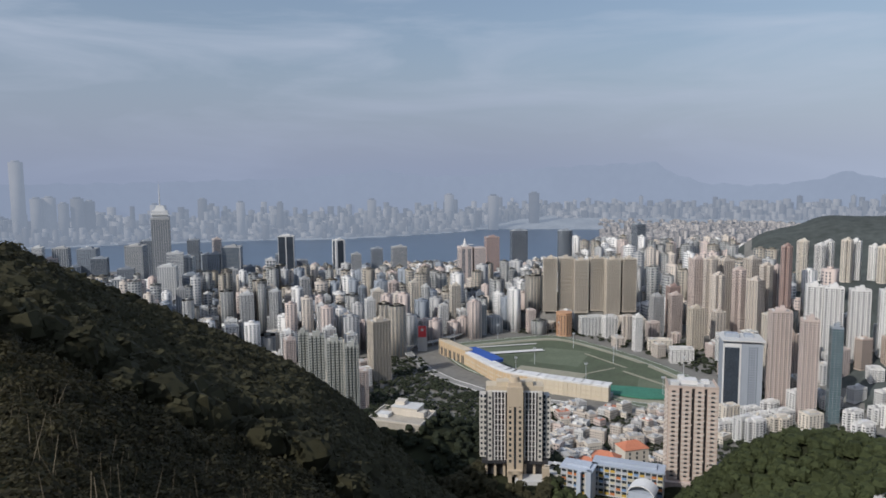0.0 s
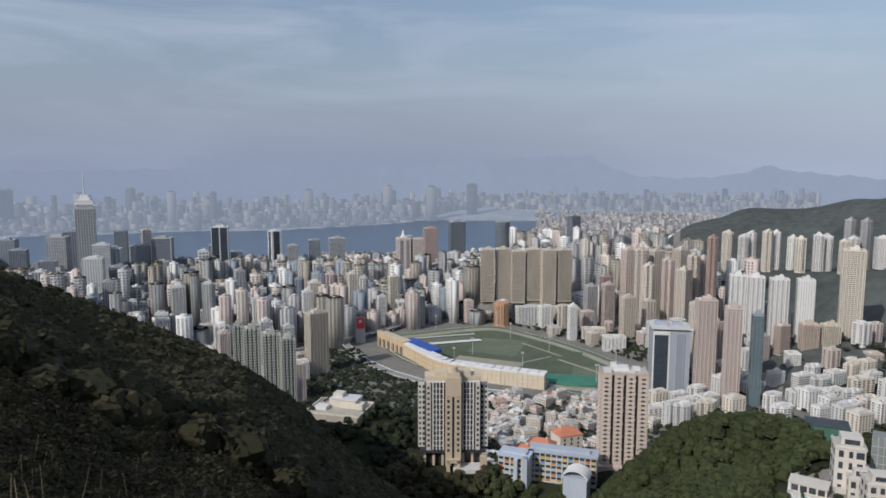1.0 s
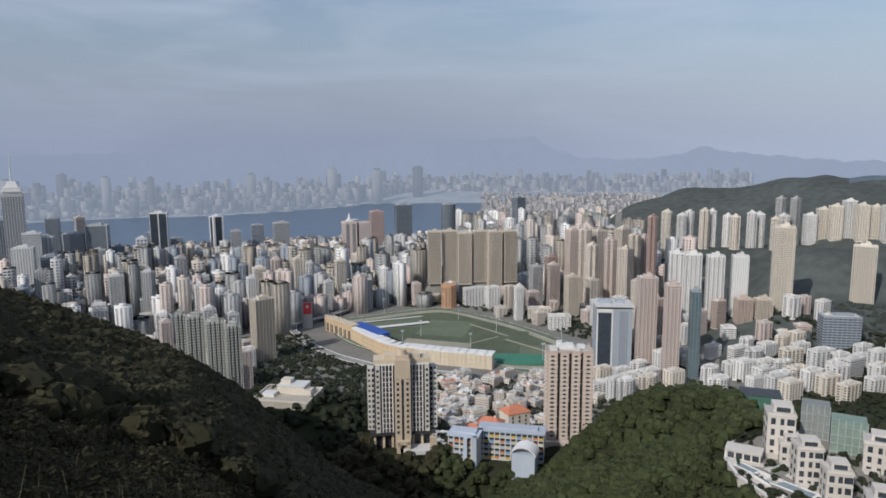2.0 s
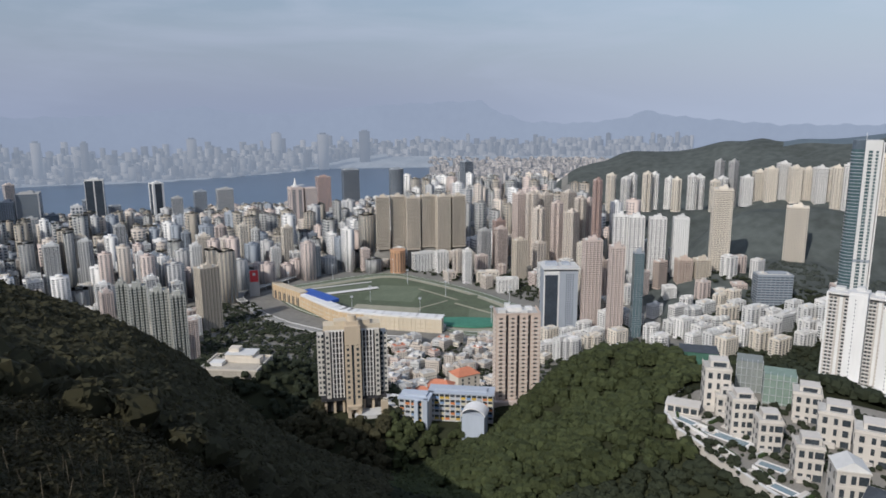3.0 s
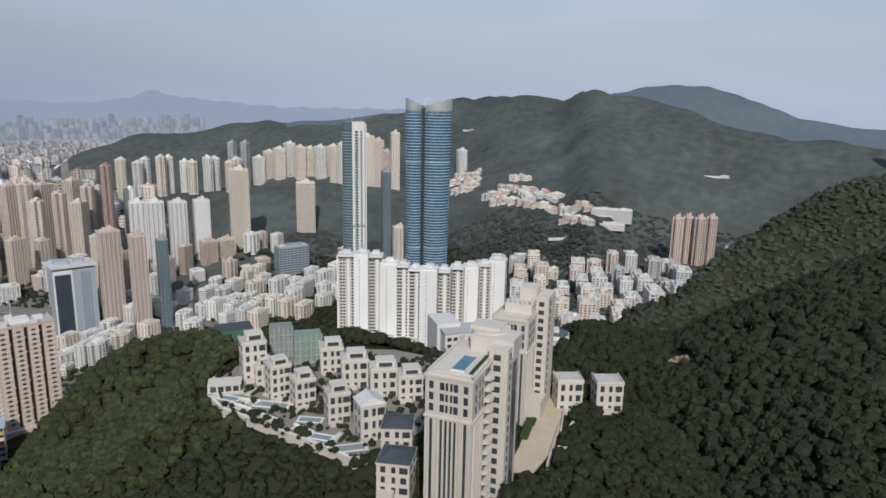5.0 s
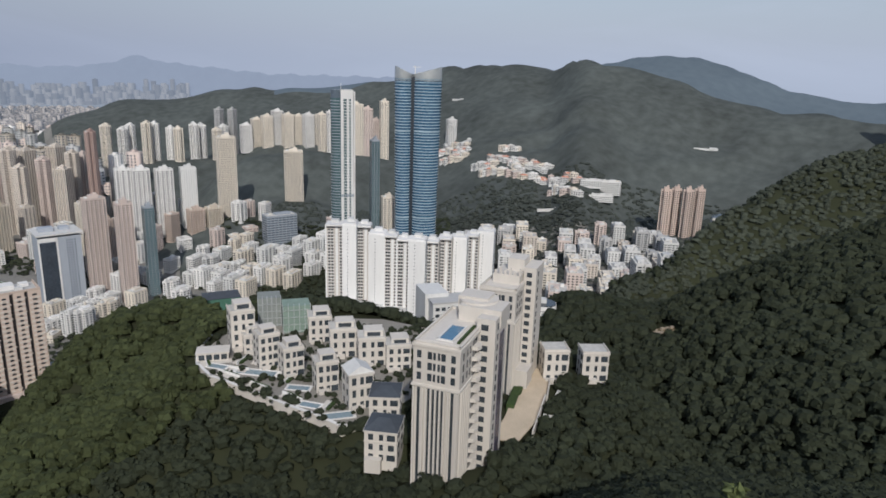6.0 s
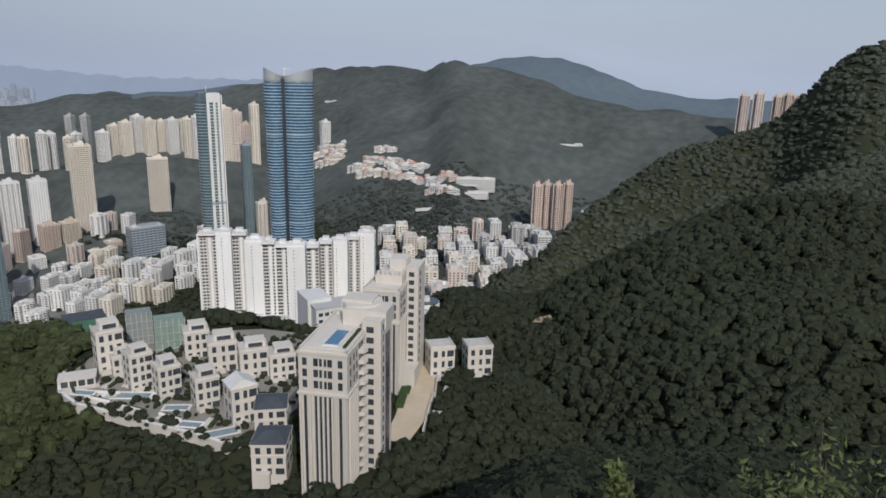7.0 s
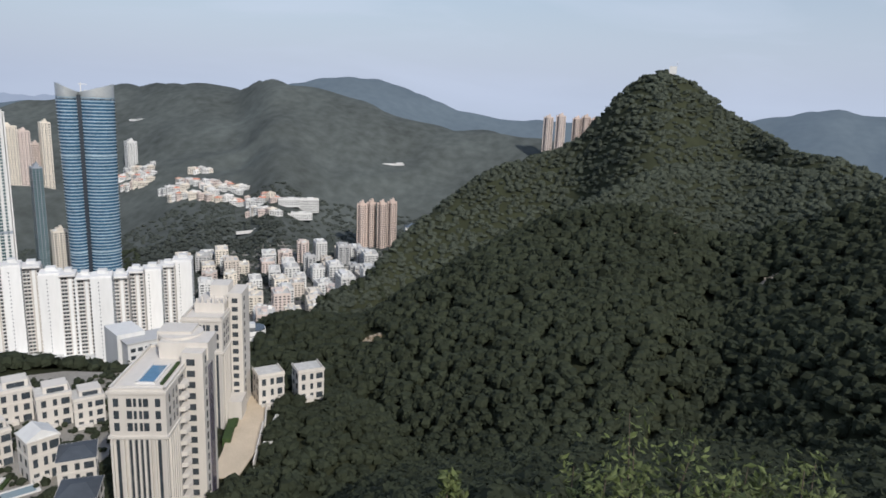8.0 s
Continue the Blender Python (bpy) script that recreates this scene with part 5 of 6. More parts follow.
def hillside_houses():
    """Terraces of pale houses that follow the roads across the wooded slope of the far hill."""
    rng = random.Random(9)
    roads_up = ((54.1, 1510, 56.5, 1450, 26, 30), (54.2, 1445, 56.3, 1410, 12, 14), (56.8, 1342, 58.8, 1296, 10, 8), (57.6, 1278, 61.2, 1236, 17, 7), (58.1, 1360, 60.9, 1256, 15, 7),
                (59.2, 1382, 60.6, 1386, 8, 8), (60.1, 1300, 63.3, 1276, 18, 10), (61.4, 1236, 63.6, 1216, 9, 6), (63.5, 1206, 65.9, 1176, 10, 8), (63.4, 1166, 66.0, 1128, 10, 6))
    for b0, d0, b1, d1, n, wander in roads_up:
        for k in range(n):
            u = (k + rng.uniform(0.2, 0.8)) / n
            b, d = b0 + (b1 - b0) * u, d0 + (d1 - d0) * u + rng.uniform(-wander, wander)
            z = ground_at(b, d)
            w, deep, h = rng.uniform(9, 18), rng.uniform(8, 11), rng.choice((6.2, 6.2, 9.3))
            wall = rng.choice((PALE, WHITE, CREAM, ROSE, PALE))
            ob = thing("hillside_house", b, d, z - 5, -b + rng.uniform(-30, 30), COLOUR_OF[wall.name] + " hillside house among trees", "house", "white hillside houses")
            part("wall", Bag().box(0, 0, 0, w, deep, h + 5), wall, ob)
            part("roof_room", Bag().box(w * rng.uniform(-0.25, 0.25), 1, h + 5, w * 0.35, 5, 2.6), wall, ob)
            part("parapet", Bag().ring(plan_box(w + 0.4, deep + 0.4), h + 5, h + 5.8, 0.94), wall, ob)
            if rng.random() < 0.3:
                part("roof", Bag().hip(0, 0, h + 5.1, w + 1, deep + 1, 2.6), rng.choice((TERRA, ROOF)), ob)
            bag = Bag()
            windows_on(bag, plan_box(w, deep), 5, int(h / 3.1), 3.1, 3.4, 0.6, 0.5)
            part("windows", bag, GLASS, ob, kind="stuff")
    for b, d, w, h in ((66.7, 1172, 36, 11), (68.3, 1188, 34, 21), (67.6, 1150, 40, 9)):
        tower(b, d, ground_at(b, d), ground_at(b, d) + h, w, 14, -60, PALE, "pale school block among trees", shape="box", name="white_block", category="building", plant=0.3)
    for b, d, w, t in ((63.6, 1108, 48, -40), (55.4, 1815, 40, -95), (75.3, 1435, 46, -70)):
        ob = thing("slope_wall", b, d, ground_at(b, d) - 1, t, "long pale retaining wall cut into the wooded slope", "wall", "slope walls")
        part("wall", Bag().box(0, 0, 0, w, 1.0, 5).box(w * 0.3, 2, 0, w * 0.3, 5, 7), PALE, ob)


COLOUR_OF = {"white_wall": "white", "cream_wall": "cream", "pale_grey_wall": "pale grey", "rose_wall": "rose-grey"}


def round_block():
    ob = thing("white_block", 63.4, 400, 196, -60, "white terraced building with rounded end", "building")
    for k in range(4):
        part("storey", Bag().prism([(-9, -6), (6, -6), (9, -2), (9, 4), (6, 8), (-9, 8)], k * 3.4 - 8, k * 3.4 - 5.2), WHITE, ob)
        part("window_band", Bag().prism([(-8.6, -5.6), (5.6, -5.6), (8.6, -2), (8.6, 4), (5.6, 7.6), (-8.6, 7.6)], k * 3.4 - 5.2, k * 3.4 - 4.6), GLASS, ob)
    part("roof_hut", Bag().box(0, 2, 5, 6, 5, 3), PALE, ob)
    ob = thing("grey_school", 56.0, 372, 190, -36, "grey flat-roofed school block with many windows", "building")
    part("wall", Bag().box(0, 0, 0, 34, 14, 21).box(-12, 12, 0, 14, 20, 24), PALE, ob)
    for f in range(4):
        for k in range(9):
            pane(ob, -14.4 + 3.6 * k, -7.05, 6 + f * 3.9, 2.4, 2.0, "s")
    part("roof", Bag().box(0, 0, 21, 35, 15, 0.8), GREY, ob)


def summit_station():
    ob = thing("radio_station", 97.3, 880, 379, -97, "small white radio hut and mast on the peak", "hut")
    part("hut", Bag().box(0, 0, 0, 8, 5, 9), WHITE, ob)
    part("mast", Bag().box(4, 0, 0, 0.6, 0.6, 14), STEEL, ob)
    ob = thing("radio_station", 69.0, 2990, 385, -68, "white radar dome on the far ridge", "hut")
    part("dome", Bag().prism(plan_round(14, 14, 10), 0, 10, 0.7), WHITE, ob)


ribbed_tower()
pink_tower()
school()
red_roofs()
clubhouse()
slab_flats()
four_towers()
hillside_houses()
round_block()
summit_station()
low_town()


# ---- the racecourse ----
def racecourse():
    course = new("racecourse")
    tagged(course, "oval grass racecourse with sand tracks and playing fields", "racecourse")
    def oval(k, z0, z1):
        pts = [(-5, 1325), (75, 1362), (160, 1392), (232, 1400), (290, 1340), (380, 1185), (440, 990), (415, 930), (300, 945), (235, 1005), (150, 1042), (60, 1120), (10, 1220)]
        cx, cy = 205, 1170
        fine = []
        n = len(pts)
        for i in range(n):
            p0, p1, p2, p3 = (Vector(pts[(i + j - 1) % n]) for j in range(4))
            for s in range(6):
                t = s / 6
                fine.append(0.5 * (2 * p1 + (p2 - p0) * t + (2 * p0 - 5 * p1 + 4 * p2 - p3) * t * t + (3 * p1 - p0 - 3 * p2 + p3) * t ** 3))
        b = Bag()
        b.prism([(cx + (p.x - cx) * k, cy + (p.y - cy) * k) for p in fine][::-1], z0, z1)
        return b
    part("outer_apron", oval(1.0, 3, 5.0), TURF, course)
    part("outer_rail", oval(0.985, 3, 5.12), RAIL, course)
    part("grass_track", oval(0.975, 3, 5.24), TURF2, course)
    part("inner_rail", oval(0.885, 3, 5.36), RAIL, course)
    part("sand_track", oval(0.875, 3, 5.48), SAND, course)
    part("infield", oval(0.80, 3, 5.60), TURF, course)
    def field(x, y, w, d, t, m, name, h=5.75):
        part(name, Bag().box(x, y, h - 0.1, w, d, 0.1, t), m, course)
    field(120, 1275, 120, 60, 10, TURF2, "playing_field")
    field(215, 1230, 90, 110, -25, TURF2, "playing_field", 5.80)
    field(300, 1130, 80, 130, -22, TURF, "playing_field", 5.85)
    field(340, 1040, 70, 90, -18, TURF2, "playing_field", 5.9)
    field(180, 1130, 120, 36, -28, SAND, "bare_ground", 5.95)
    field(135, 1262, 110, 14, 12, WHITE, "white_canopy", 8)
    field(110, 1310, 150, 6, 12, WHITE, "white_canopy", 7)
    part("blue_cover", Bag().prism([(34, 1206), (56, 1168), (80, 1122), (100, 1134), (86, 1166), (56, 1218)], 24, 29.2), BLUE, course, "blue sheeting over the stand steps")
    part("green_netting", Bag().prism([(250, 1010), (300, 985), (385, 985), (380, 1010), (300, 1040), (258, 1050)], 5, 8), NETTING, course)
    part("pond_path", Bag().box(335, 1080, 5.9, 120, 6, 0.25, -60).box(290, 1200, 5.9, 110, 5, 0.25, -62).box(240, 1120, 5.9, 130, 4, 0.25, 30), SAND, course)
    for k, (x, y) in enumerate(((20, 1330), (110, 1375), (240, 1395), (330, 1275), (400, 1110), (425, 960), (160, 1180), (230, 1080), (300, 1180), (330, 1000), (120, 1120), (250, 1290))):
        ob = new("floodlight_mast")
        ob.matrix_world = pose(x, y, 5)
        tagged(ob, "tall grey floodlight mast by the track", "mast", "floodlight masts")
        part("pole", Bag().prism(plan_round(1.0, 1.0, 6), 0, 30, 0.6), STEEL, ob)
        part("lamp_rack", Bag().box(0, 0, 28, 5, 0.8, 3), STEEL, ob)


RAIL = paint("white_rail", (0.55, 0.57, 0.55))
BLUE = mat("blue_sheeting", (0.03, 0.09, 0.36), rough=0.6, spread=0.3, scale=0.08, grain=0.5)
NETTING = mat("green_field_netting", (0.05, 0.19, 0.13), rough=0.9, spread=0.25, scale=0.05, grain=0.3)
STAND_W = paint("stand_wall", (0.53, 0.395, 0.25), per_object=0.06)
STAND_P = paint("stand_pale_wall", (0.57, 0.50, 0.39), per_object=0.05)


def grandstand():
    corner = [(-10, 1276), (-8, 1262), (14, 1222), (36, 1183), (62, 1124), (93, 1066), (130, 1040), (168, 1018), (205, 998), (242, 979)]
    ends = [corner[0]] + corner + [corner[-1]]
    line = []
    for p0, p1, p2, p3 in zip(ends, ends[1:], ends[2:], ends[3:]):
        p0, p1, p2, p3 = (Vector(p) for p in (p0, p1, p2, p3))
        line += [tuple(0.5 * (2 * p1 + (p2 - p0) * t + (2 * p0 - 5 * p1 + 4 * p2 - p3) * t * t + (3 * p1 - p0 - 3 * p2 + p3) * t ** 3)) for t in (0, 1 / 3, 2 / 3)]
    line.append(corner[-1])
    ob = new("grandstand")
    tagged(ob, "long curved sand-coloured grandstand with a white roof", "grandstand")
    for k, ((x0, y0), (x1, y1)) in enumerate(zip(line, line[1:])):
        L, t = math.hypot(x1 - x0, y1 - y0), math.degrees(math.atan2(y1 - y0, x1 - x0))
        nx, ny = -(y1 - y0) / L, (x1 - x0) / L
        mx, my = (x0 + x1) / 2, (y0 + y1) / 2
        top = 33 if k < 9 else 29
        deep = 16 if k < 9 else 14
        part("section", Bag().box(mx + nx * deep / 2, my + ny * deep / 2, -6, L + 0.5, deep, top + 3, t), STAND_W if k < 18 else STAND_P, ob)
        n = max(1, round(L / 9))
        for j in range(n):
            u = -L / 2 + j * L / n
            c, s = math.cos(radians(t)), math.sin(radians(t))
            part("pier", Bag().box(mx + u * c, my + u * s, -6, 0.9, 1.4, top + 2, t), SAND_W, ob)
        if k > 8:
            part("roof", Bag().box(mx + nx * 11, my + ny * 11, top - 2, L + 1.5, 20, 1.4, t), WHITE_BRIGHT, ob)
            part("roof_edge", Bag().box(mx + nx * 0.5, my + ny * 0.5, top - 3.4, L + 1, 1.5, 1.0, t), WHITE, ob)
            part("seating", Bag().box(mx + nx * 21, my + ny * 21, 0, L + 2, 14, 11, t), GREY, ob)
            part("window_band", Bag().box(mx - nx * 0.1, my - ny * 0.1, 9, L * 0.7, 0.5, 2.2, t).box(mx - nx * 0.1, my - ny * 0.1, 16, L * 0.7, 0.5, 2.2, t), SAND_W, ob)
        else:
            part("window_band", Bag().box(mx - nx * 0.1, my - ny * 0.1, 5, L * 0.5, 0.5, 15, t), SLATE_D, ob)
            part("parapet", Bag().box(mx + nx * deep / 2, my + ny * deep / 2, top - 3, L + 0.8, deep + 0.6, 1.4, t), SAND_W, ob)


def roads():
    """The flyover that curls round the end of the stand, and the hillside road."""
    def strip(name, pts, width, z, label, wall=0.9):
        ob = new(name)
        tagged(ob, label, "road", kind="structure")
        for (x0, y0), (x1, y1) in zip(pts, pts[1:]):
            L, t = math.hypot(x1 - x0, y1 - y0), math.degrees(math.atan2(y1 - y0, x1 - x0))
            mx, my = (x0 + x1) / 2, (y0 + y1) / 2
            part("deck", Bag().box(mx, my, z - 1.2, L + 2, width, 1.2, t), ROAD, ob)
            c, s = math.cos(radians(t)), math.sin(radians(t))
            for e in (-1, 1):
                part("barrier", Bag().box(mx - e * width / 2 * s, my + e * width / 2 * c, z, L + 2, 0.5, wall, t), PALE, ob)
            part("pier", Bag().box(mx, my, -2, 2.2, 2.2, z + 1, t), GREY, ob)
    curve = [(-14 + 34 * math.cos(a) - 22, 1262 + 60 * math.sin(a)) for a in np.linspace(3.9, 1.6, 9)]
    strip("flyover", curve + [(-10, 1340), (30, 1390), (45, 1450), (30, 1540)], 13, 12, "grey concrete flyover curling past the grandstand")
    strip("road", [(-60, 1235), (-30, 1150), (10, 1085), (60, 1030), (120, 992), (190, 960)], 16, 6.5, "grey road behind the grandstand")


ROAD = mat("road_concrete", (0.27, 0.265, 0.25), rough=0.9, spread=0.25, scale=0.05, grain=0.5)
racecourse()
grandstand()
roads()


def banner_building():
    ob = thing("red_building", -1.9, 1290, 2, 0, "block with a red hoarding by the flyover", "building")
    part("wall", Bag().box(0, 0, 0, 18, 12, 50), GREY, ob)
    part("hoarding", Bag().box(0, -6.3, 30, 15, 0.5, 22), RED, ob)
    part("sign", Bag().box(0, -6.6, 42, 5, 0.3, 5), WHITE, ob)
    ob = thing("orange_building", 10.17, 1428, 2, 5, "orange brick block beside the racecourse", "building")
    part("wall", Bag().prism(plan_round(34, 34, 8), 0, 50), ORANGE, ob)
    bag = Bag()
    windows_on(bag, plan_round(34, 34, 8), 6, 11, 3.7, 5, 0.5, 0.5)
    part("windows", bag, GLASS, ob, kind="stuff")
    part("roof", Bag().prism(plan_round(35.5, 35.5, 8), 50, 52), ORANGE, ob)


RED = mat("red_hoarding", (0.55, 0.05, 0.06), rough=0.6, spread=0.2)
banner_building()

# ---- the packed town between the hills and the harbour ----
TOWN_RNG = random.Random(11)
COLOUR = {"white_wall": "white", "cream_wall": "cream", "beige_wall": "beige", "pale_grey_wall": "pale grey", "rose_wall": "rose-grey", "grey_wall": "grey", "slate_wall": "slate-grey",
          "pink_tile_wall": "pink tiled"}
ROOM = {"villa": 8, "garden_pool": 4, "garden_wall": 3, "hedge": 3, "pavilion": 8, "low_house": 9, "hillside_house": 8, "tiled_house": 9, "estate_tower": 10, "floodlight_mast": 1, "netted_house": 9, "stone_tower": 6,
        "driveway": 1, "terrace": 1, "retaining_wall": 1, "reservoir_house": 24, "school": 18, "pink_tower": 22, "ribbed_tower": 25}
_taken = [(o.matrix_world.translation.x, o.matrix_world.translation.y, ROOM.get(o.name.split(".")[0], 19)) for o in scene.objects if o.parent is None and o.type == "EMPTY"]


def free(x, y, gap):
    return all((x - a) ** 2 + (y - b) ** 2 > (gap * 0.5 + r) ** 2 for a, b, r in _taken)


COURSE = [(-50, 1245), (-20, 1150), (10, 1068), (60, 1015), (120, 978), (200, 945), (300, 915), (430, 905), (470, 985), (405, 1195), (305, 1362), (235, 1425), (70, 1385), (-20, 1345)]


def in_course(x, y):
    """Inside the racecourse, its stand and the road round it."""
    hit = False
    for (x0, y0), (x1, y1) in zip(COURSE, COURSE[1:] + COURSE[:1]):
        if (y0 > y) != (y1 > y) and x < (x1 - x0) * (y - y0) / (y1 - y0) + x0:
            hit = not hit
    return hit


def scatter(b0, b1, d0, d1, step, turn, heights, sizes, walls, label, group, detailed, share=1.0, name="tower_block", category="apartment tower", least_z=-5, most_z=400, stretch=1.0):
    """Fills a district with blocks on a grid turned by `turn`; near ones are things of their own, far ones one mass."""
    rng = TOWN_RNG
    mass = {w.name: ([], []) for w in walls}
    panes = Bag()
    c, s = math.cos(radians(turn)), math.sin(radians(turn))
    n = int(d1 / step) + 2
    for i in range(-n, n):
        for j in range(-n, n):
            u, v = (i + rng.uniform(-0.22, 0.22)) * step * stretch, (j + rng.uniform(-0.22, 0.22)) * step
            x, y = u * c - v * s, u * s + v * c
            b, d = math.degrees(math.atan2(x, y)), math.hypot(x, y)
            roll = [rng.random() for _ in range(6)]
            if not (b0 < b < b1 and d0 < d < d1) or roll[0] > share or in_course(x, y) or not free(x, y, sizes[0]):
                continue
            z = float(terrain(x, y))
            if z < least_z or z > most_z or z < 0:
                continue
            w = (sizes[0] + (sizes[1] - sizes[0]) * roll[1]) * stretch
            dd = sizes[0] + (sizes[1] - sizes[0]) * roll[2]
            h = heights[0] + (heights[1] - heights[0]) * roll[3] ** 2
            h = max(9.0, min(h, 340 - d * (0.137 if b < 11 else np.interp(d, [1500, 2500, 4500], [0.104, 0.094, 0.068])) + 30 * roll[5] ** 3 - z))
            wall = walls[int(roll[4] * len(walls))]
            if detailed:
                shape = ("notched", "cross", "box", "notched")[int(roll[5] * 4)]
                tower(b, d, z, z + h, w, dd, turn + (roll[5] - 0.5) * 8, wall, COLOUR[wall.name] + " " + label, shape, col=3.4 + roll[2], wide=0.4 + 0.3 * roll[1],
                      group=group, name=name, category=category, bay=5 + 3 * roll[2], plant=0.22 + 0.28 * roll[3])
            else:
                bag = mass[wall.name]
                tb = Bag()
                tb.box(x, y, z - 3, w, dd, h + 3, turn)
                tb.box(x, y, z + h, w * 0.4, dd * 0.4, 4, turn)
                if roll[5] > 0.5:
                    tb.box(x, y, z - 3, w * 0.45, dd * 1.35, h + 1, turn)
                k = len(bag[0])
                bag[0].extend(tb.v)
                bag[1].extend(tuple(q + k for q in f) for f in tb.f)
                local = Bag()
                tall = 3.2 if d < 1550 else 6.4
                windows_on(local, plan_box(w, dd), 1.5, int(h / tall), tall, (5.0 if d < 1700 else 7.0) + 2 * roll[1], 0.42 + 0.25 * roll[2], 0.5, 0.15)
                k = len(panes.v)
                panes.v += [(x + a * c - e * s, y + a * s + e * c, z + f) for a, e, f in local.v]
                panes.f += [tuple(q + k for q in f) for f in local.f]
            _taken.append((x, y, max(w, dd) * 0.5))
    for wall in walls:
        v, f = mass[wall.name]
        if f:
            bulk("town_blocks", v, f, wall, "packed " + label + "s across the town", "buildings")
    if panes.f:
        bulk("town_windows", panes.v, panes.f, GLASS_GREY, "rows of windows on the packed town blocks", "windows")


MIX = [WHITE, CREAM, BEIGE, PALE, ROSE, GREY, CREAM, PALE]
# behind the racecourse stand and round the course
scatter(23, 47, 850, 1060, 23, 14, (17, 31), (12, 17), [WHITE, PALE, CREAM, PALE, WHITE], "mid-rise apartment block in the valley", "white mid-rise blocks", True, 0.92, "apartment_block", "apartment block", most_z=135, stretch=1.7)
scatter(24, 40, 1060, 1190, 30, 14, (24, 75), (13, 19), [ROSE, WHITE, CREAM, PINK, PALE, WHITE], "apartment tower in the valley", "tower blocks of the valley", True, 0.85, most_z=90)
scatter(56, 74, 620, 1010, 27, 30, (15, 34), (14, 20), [CREAM, PALE, ROSE, GREY, BEIGE, PALE], "weathered apartment block in the valley", "upper valley blocks", True, 0.93, "apartment_block", "apartment block", most_z=135, stretch=1.5)
scatter(-16, -6.8, 800, 1250, 36, 22, (22, 80), (14, 24), MIX, "apartment tower of the old town", "tower blocks of the town", True, 0.75)
scatter(7, 27, 1150, 1500, 40, 12, (18, 70), (15, 24), MIX, "apartment tower by the racecourse", "tower blocks of the valley", True, 0.6)
scatter(-30, 3, 1250, 1650, 44, 18, (40, 105), (15, 26), MIX + [SLATE], "apartment tower of the old town", "tower blocks of the town", True, 0.55)
scatter(-34, 12, 1250, 2640, 37, 18, (30, 115), (16, 30), MIX + [SLATE], "town block", "", False, 0.85)
scatter(7, 30, 1500, 2900, 40, 12, (40, 130), (16, 28), MIX, "town block", "", False, 0.8, most_z=60)
# These distant blocks carry painted haze as a faint bluish emission.
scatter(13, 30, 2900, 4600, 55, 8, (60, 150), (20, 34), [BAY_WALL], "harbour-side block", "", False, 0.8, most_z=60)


def far_city():
    """The city across the harbour, its haze put into the walls' emission: a low waterfront, broad blocks and rows of
    towers behind.
    """
    rng = random.Random(5)
    bag = Bag()
    for k in range(2300):
        b = rng.uniform(-36, 34)
        lo = np.interp(b, *FAR_SHORE) + 25
        if lo > 4850:
            lo = 4700
        d = rng.uniform(lo, 4900)
        x, y = spot(b, d)
        if terrain(x, y) < 0:
            continue
        far = (d - lo) / max(4900 - lo, 60)
        rise = max(0, 0.10 * (d - 4250))
        if k % 3 == 0:
            w, h = rng.uniform(40, 90), rng.uniform(8, 24) + rise
        else:
            w, h = rng.uniform(18, 46), rng.uniform(14, 40) + rng.random() ** 3 * 60 + np.interp(b, [-36, 0, 10, 34], [45, 50, 60, 85]) * far * rng.random() + rise
        bag.box(x, y, 0, w, rng.uniform(14, 30), h, rng.choice((5, 12, 40)) + rng.uniform(-4, 4))
        if rng.random() < 0.3:
            bag.box(x, y, h, w * 0.4, 8, 5)
    for b, d, w, h in ((-16.6, 3950, 42, 205), (-32.0, 4500, 62, 440), (-30.9, 4400, 52, 236), (-30.1, 4420, 60, 240), (-29.2, 4400, 46, 205), (-28.3, 4400, 60, 232), (-27.5, 4420, 50, 214), (-13.5, 3900, 34, 200),
                       (4.2, 4300, 60, 215), (7.6, 4500, 60, 225), (-23, 4300, 44, 190), (-19.5, 4500, 50, 210), (0.5, 4600, 60, 215), (-6, 4500, 56, 190)):
        x, y = spot(b, d)
        bag.box(x, y, 0, w, 40, h, 10)
        bag.box(x, y, h, w * 0.6, 22, 9, 10)
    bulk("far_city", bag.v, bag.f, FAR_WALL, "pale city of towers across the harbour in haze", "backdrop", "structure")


def far_hills():
    """The range behind the far city."""
    az = np.arange(-60, 60.1, 0.35)
    up = np.interp(az, [-60, -40, -25, -18.5, -12, -6.8, -5.4, -1.6, 3.1, 8.3, 14.6, 17.2, 19, 21.1, 25, 28.5, 30.3, 33, 40, 60],
                   [-0.5, -0.3, -0.3, -0.19, -0.1, 0.39, 0.61, 0.02, 0.07, 0.62, 0.87, 0.97, -0.08, -0.76, -0.9, -0.58, 0.1, -0.4, -1, -1])
    up = up + 0.06 * np.sin(az * 2.3) + 0.05 * np.sin(az * 5.1 + 1)
    rows = []
    for k, q in ((0, 0.0), (1, 0.45), (2, 0.8), (3, 1.0)):
        d = 4905 + 12 * k
        z = 340 + np.tan(np.radians(up)) * d
        rows.append(np.stack([np.sin(np.radians(az)) * d, np.cos(np.radians(az)) * d, z * q], -1))
    n = len(az)
    i = (np.arange(3)[:, None] * n + np.arange(n - 1)[None, :]).ravel()
    bulk("backdrop", np.concatenate(rows), np.stack([i, i + 1, i + n + 1, i + n], -1), HAZED_HILL, "hazy blue mountain range beyond the city", "backdrop", "structure", True)


far_city()
far_hills()

# ---- woods ----
WOOD_RNG = np.random.default_rng(23)


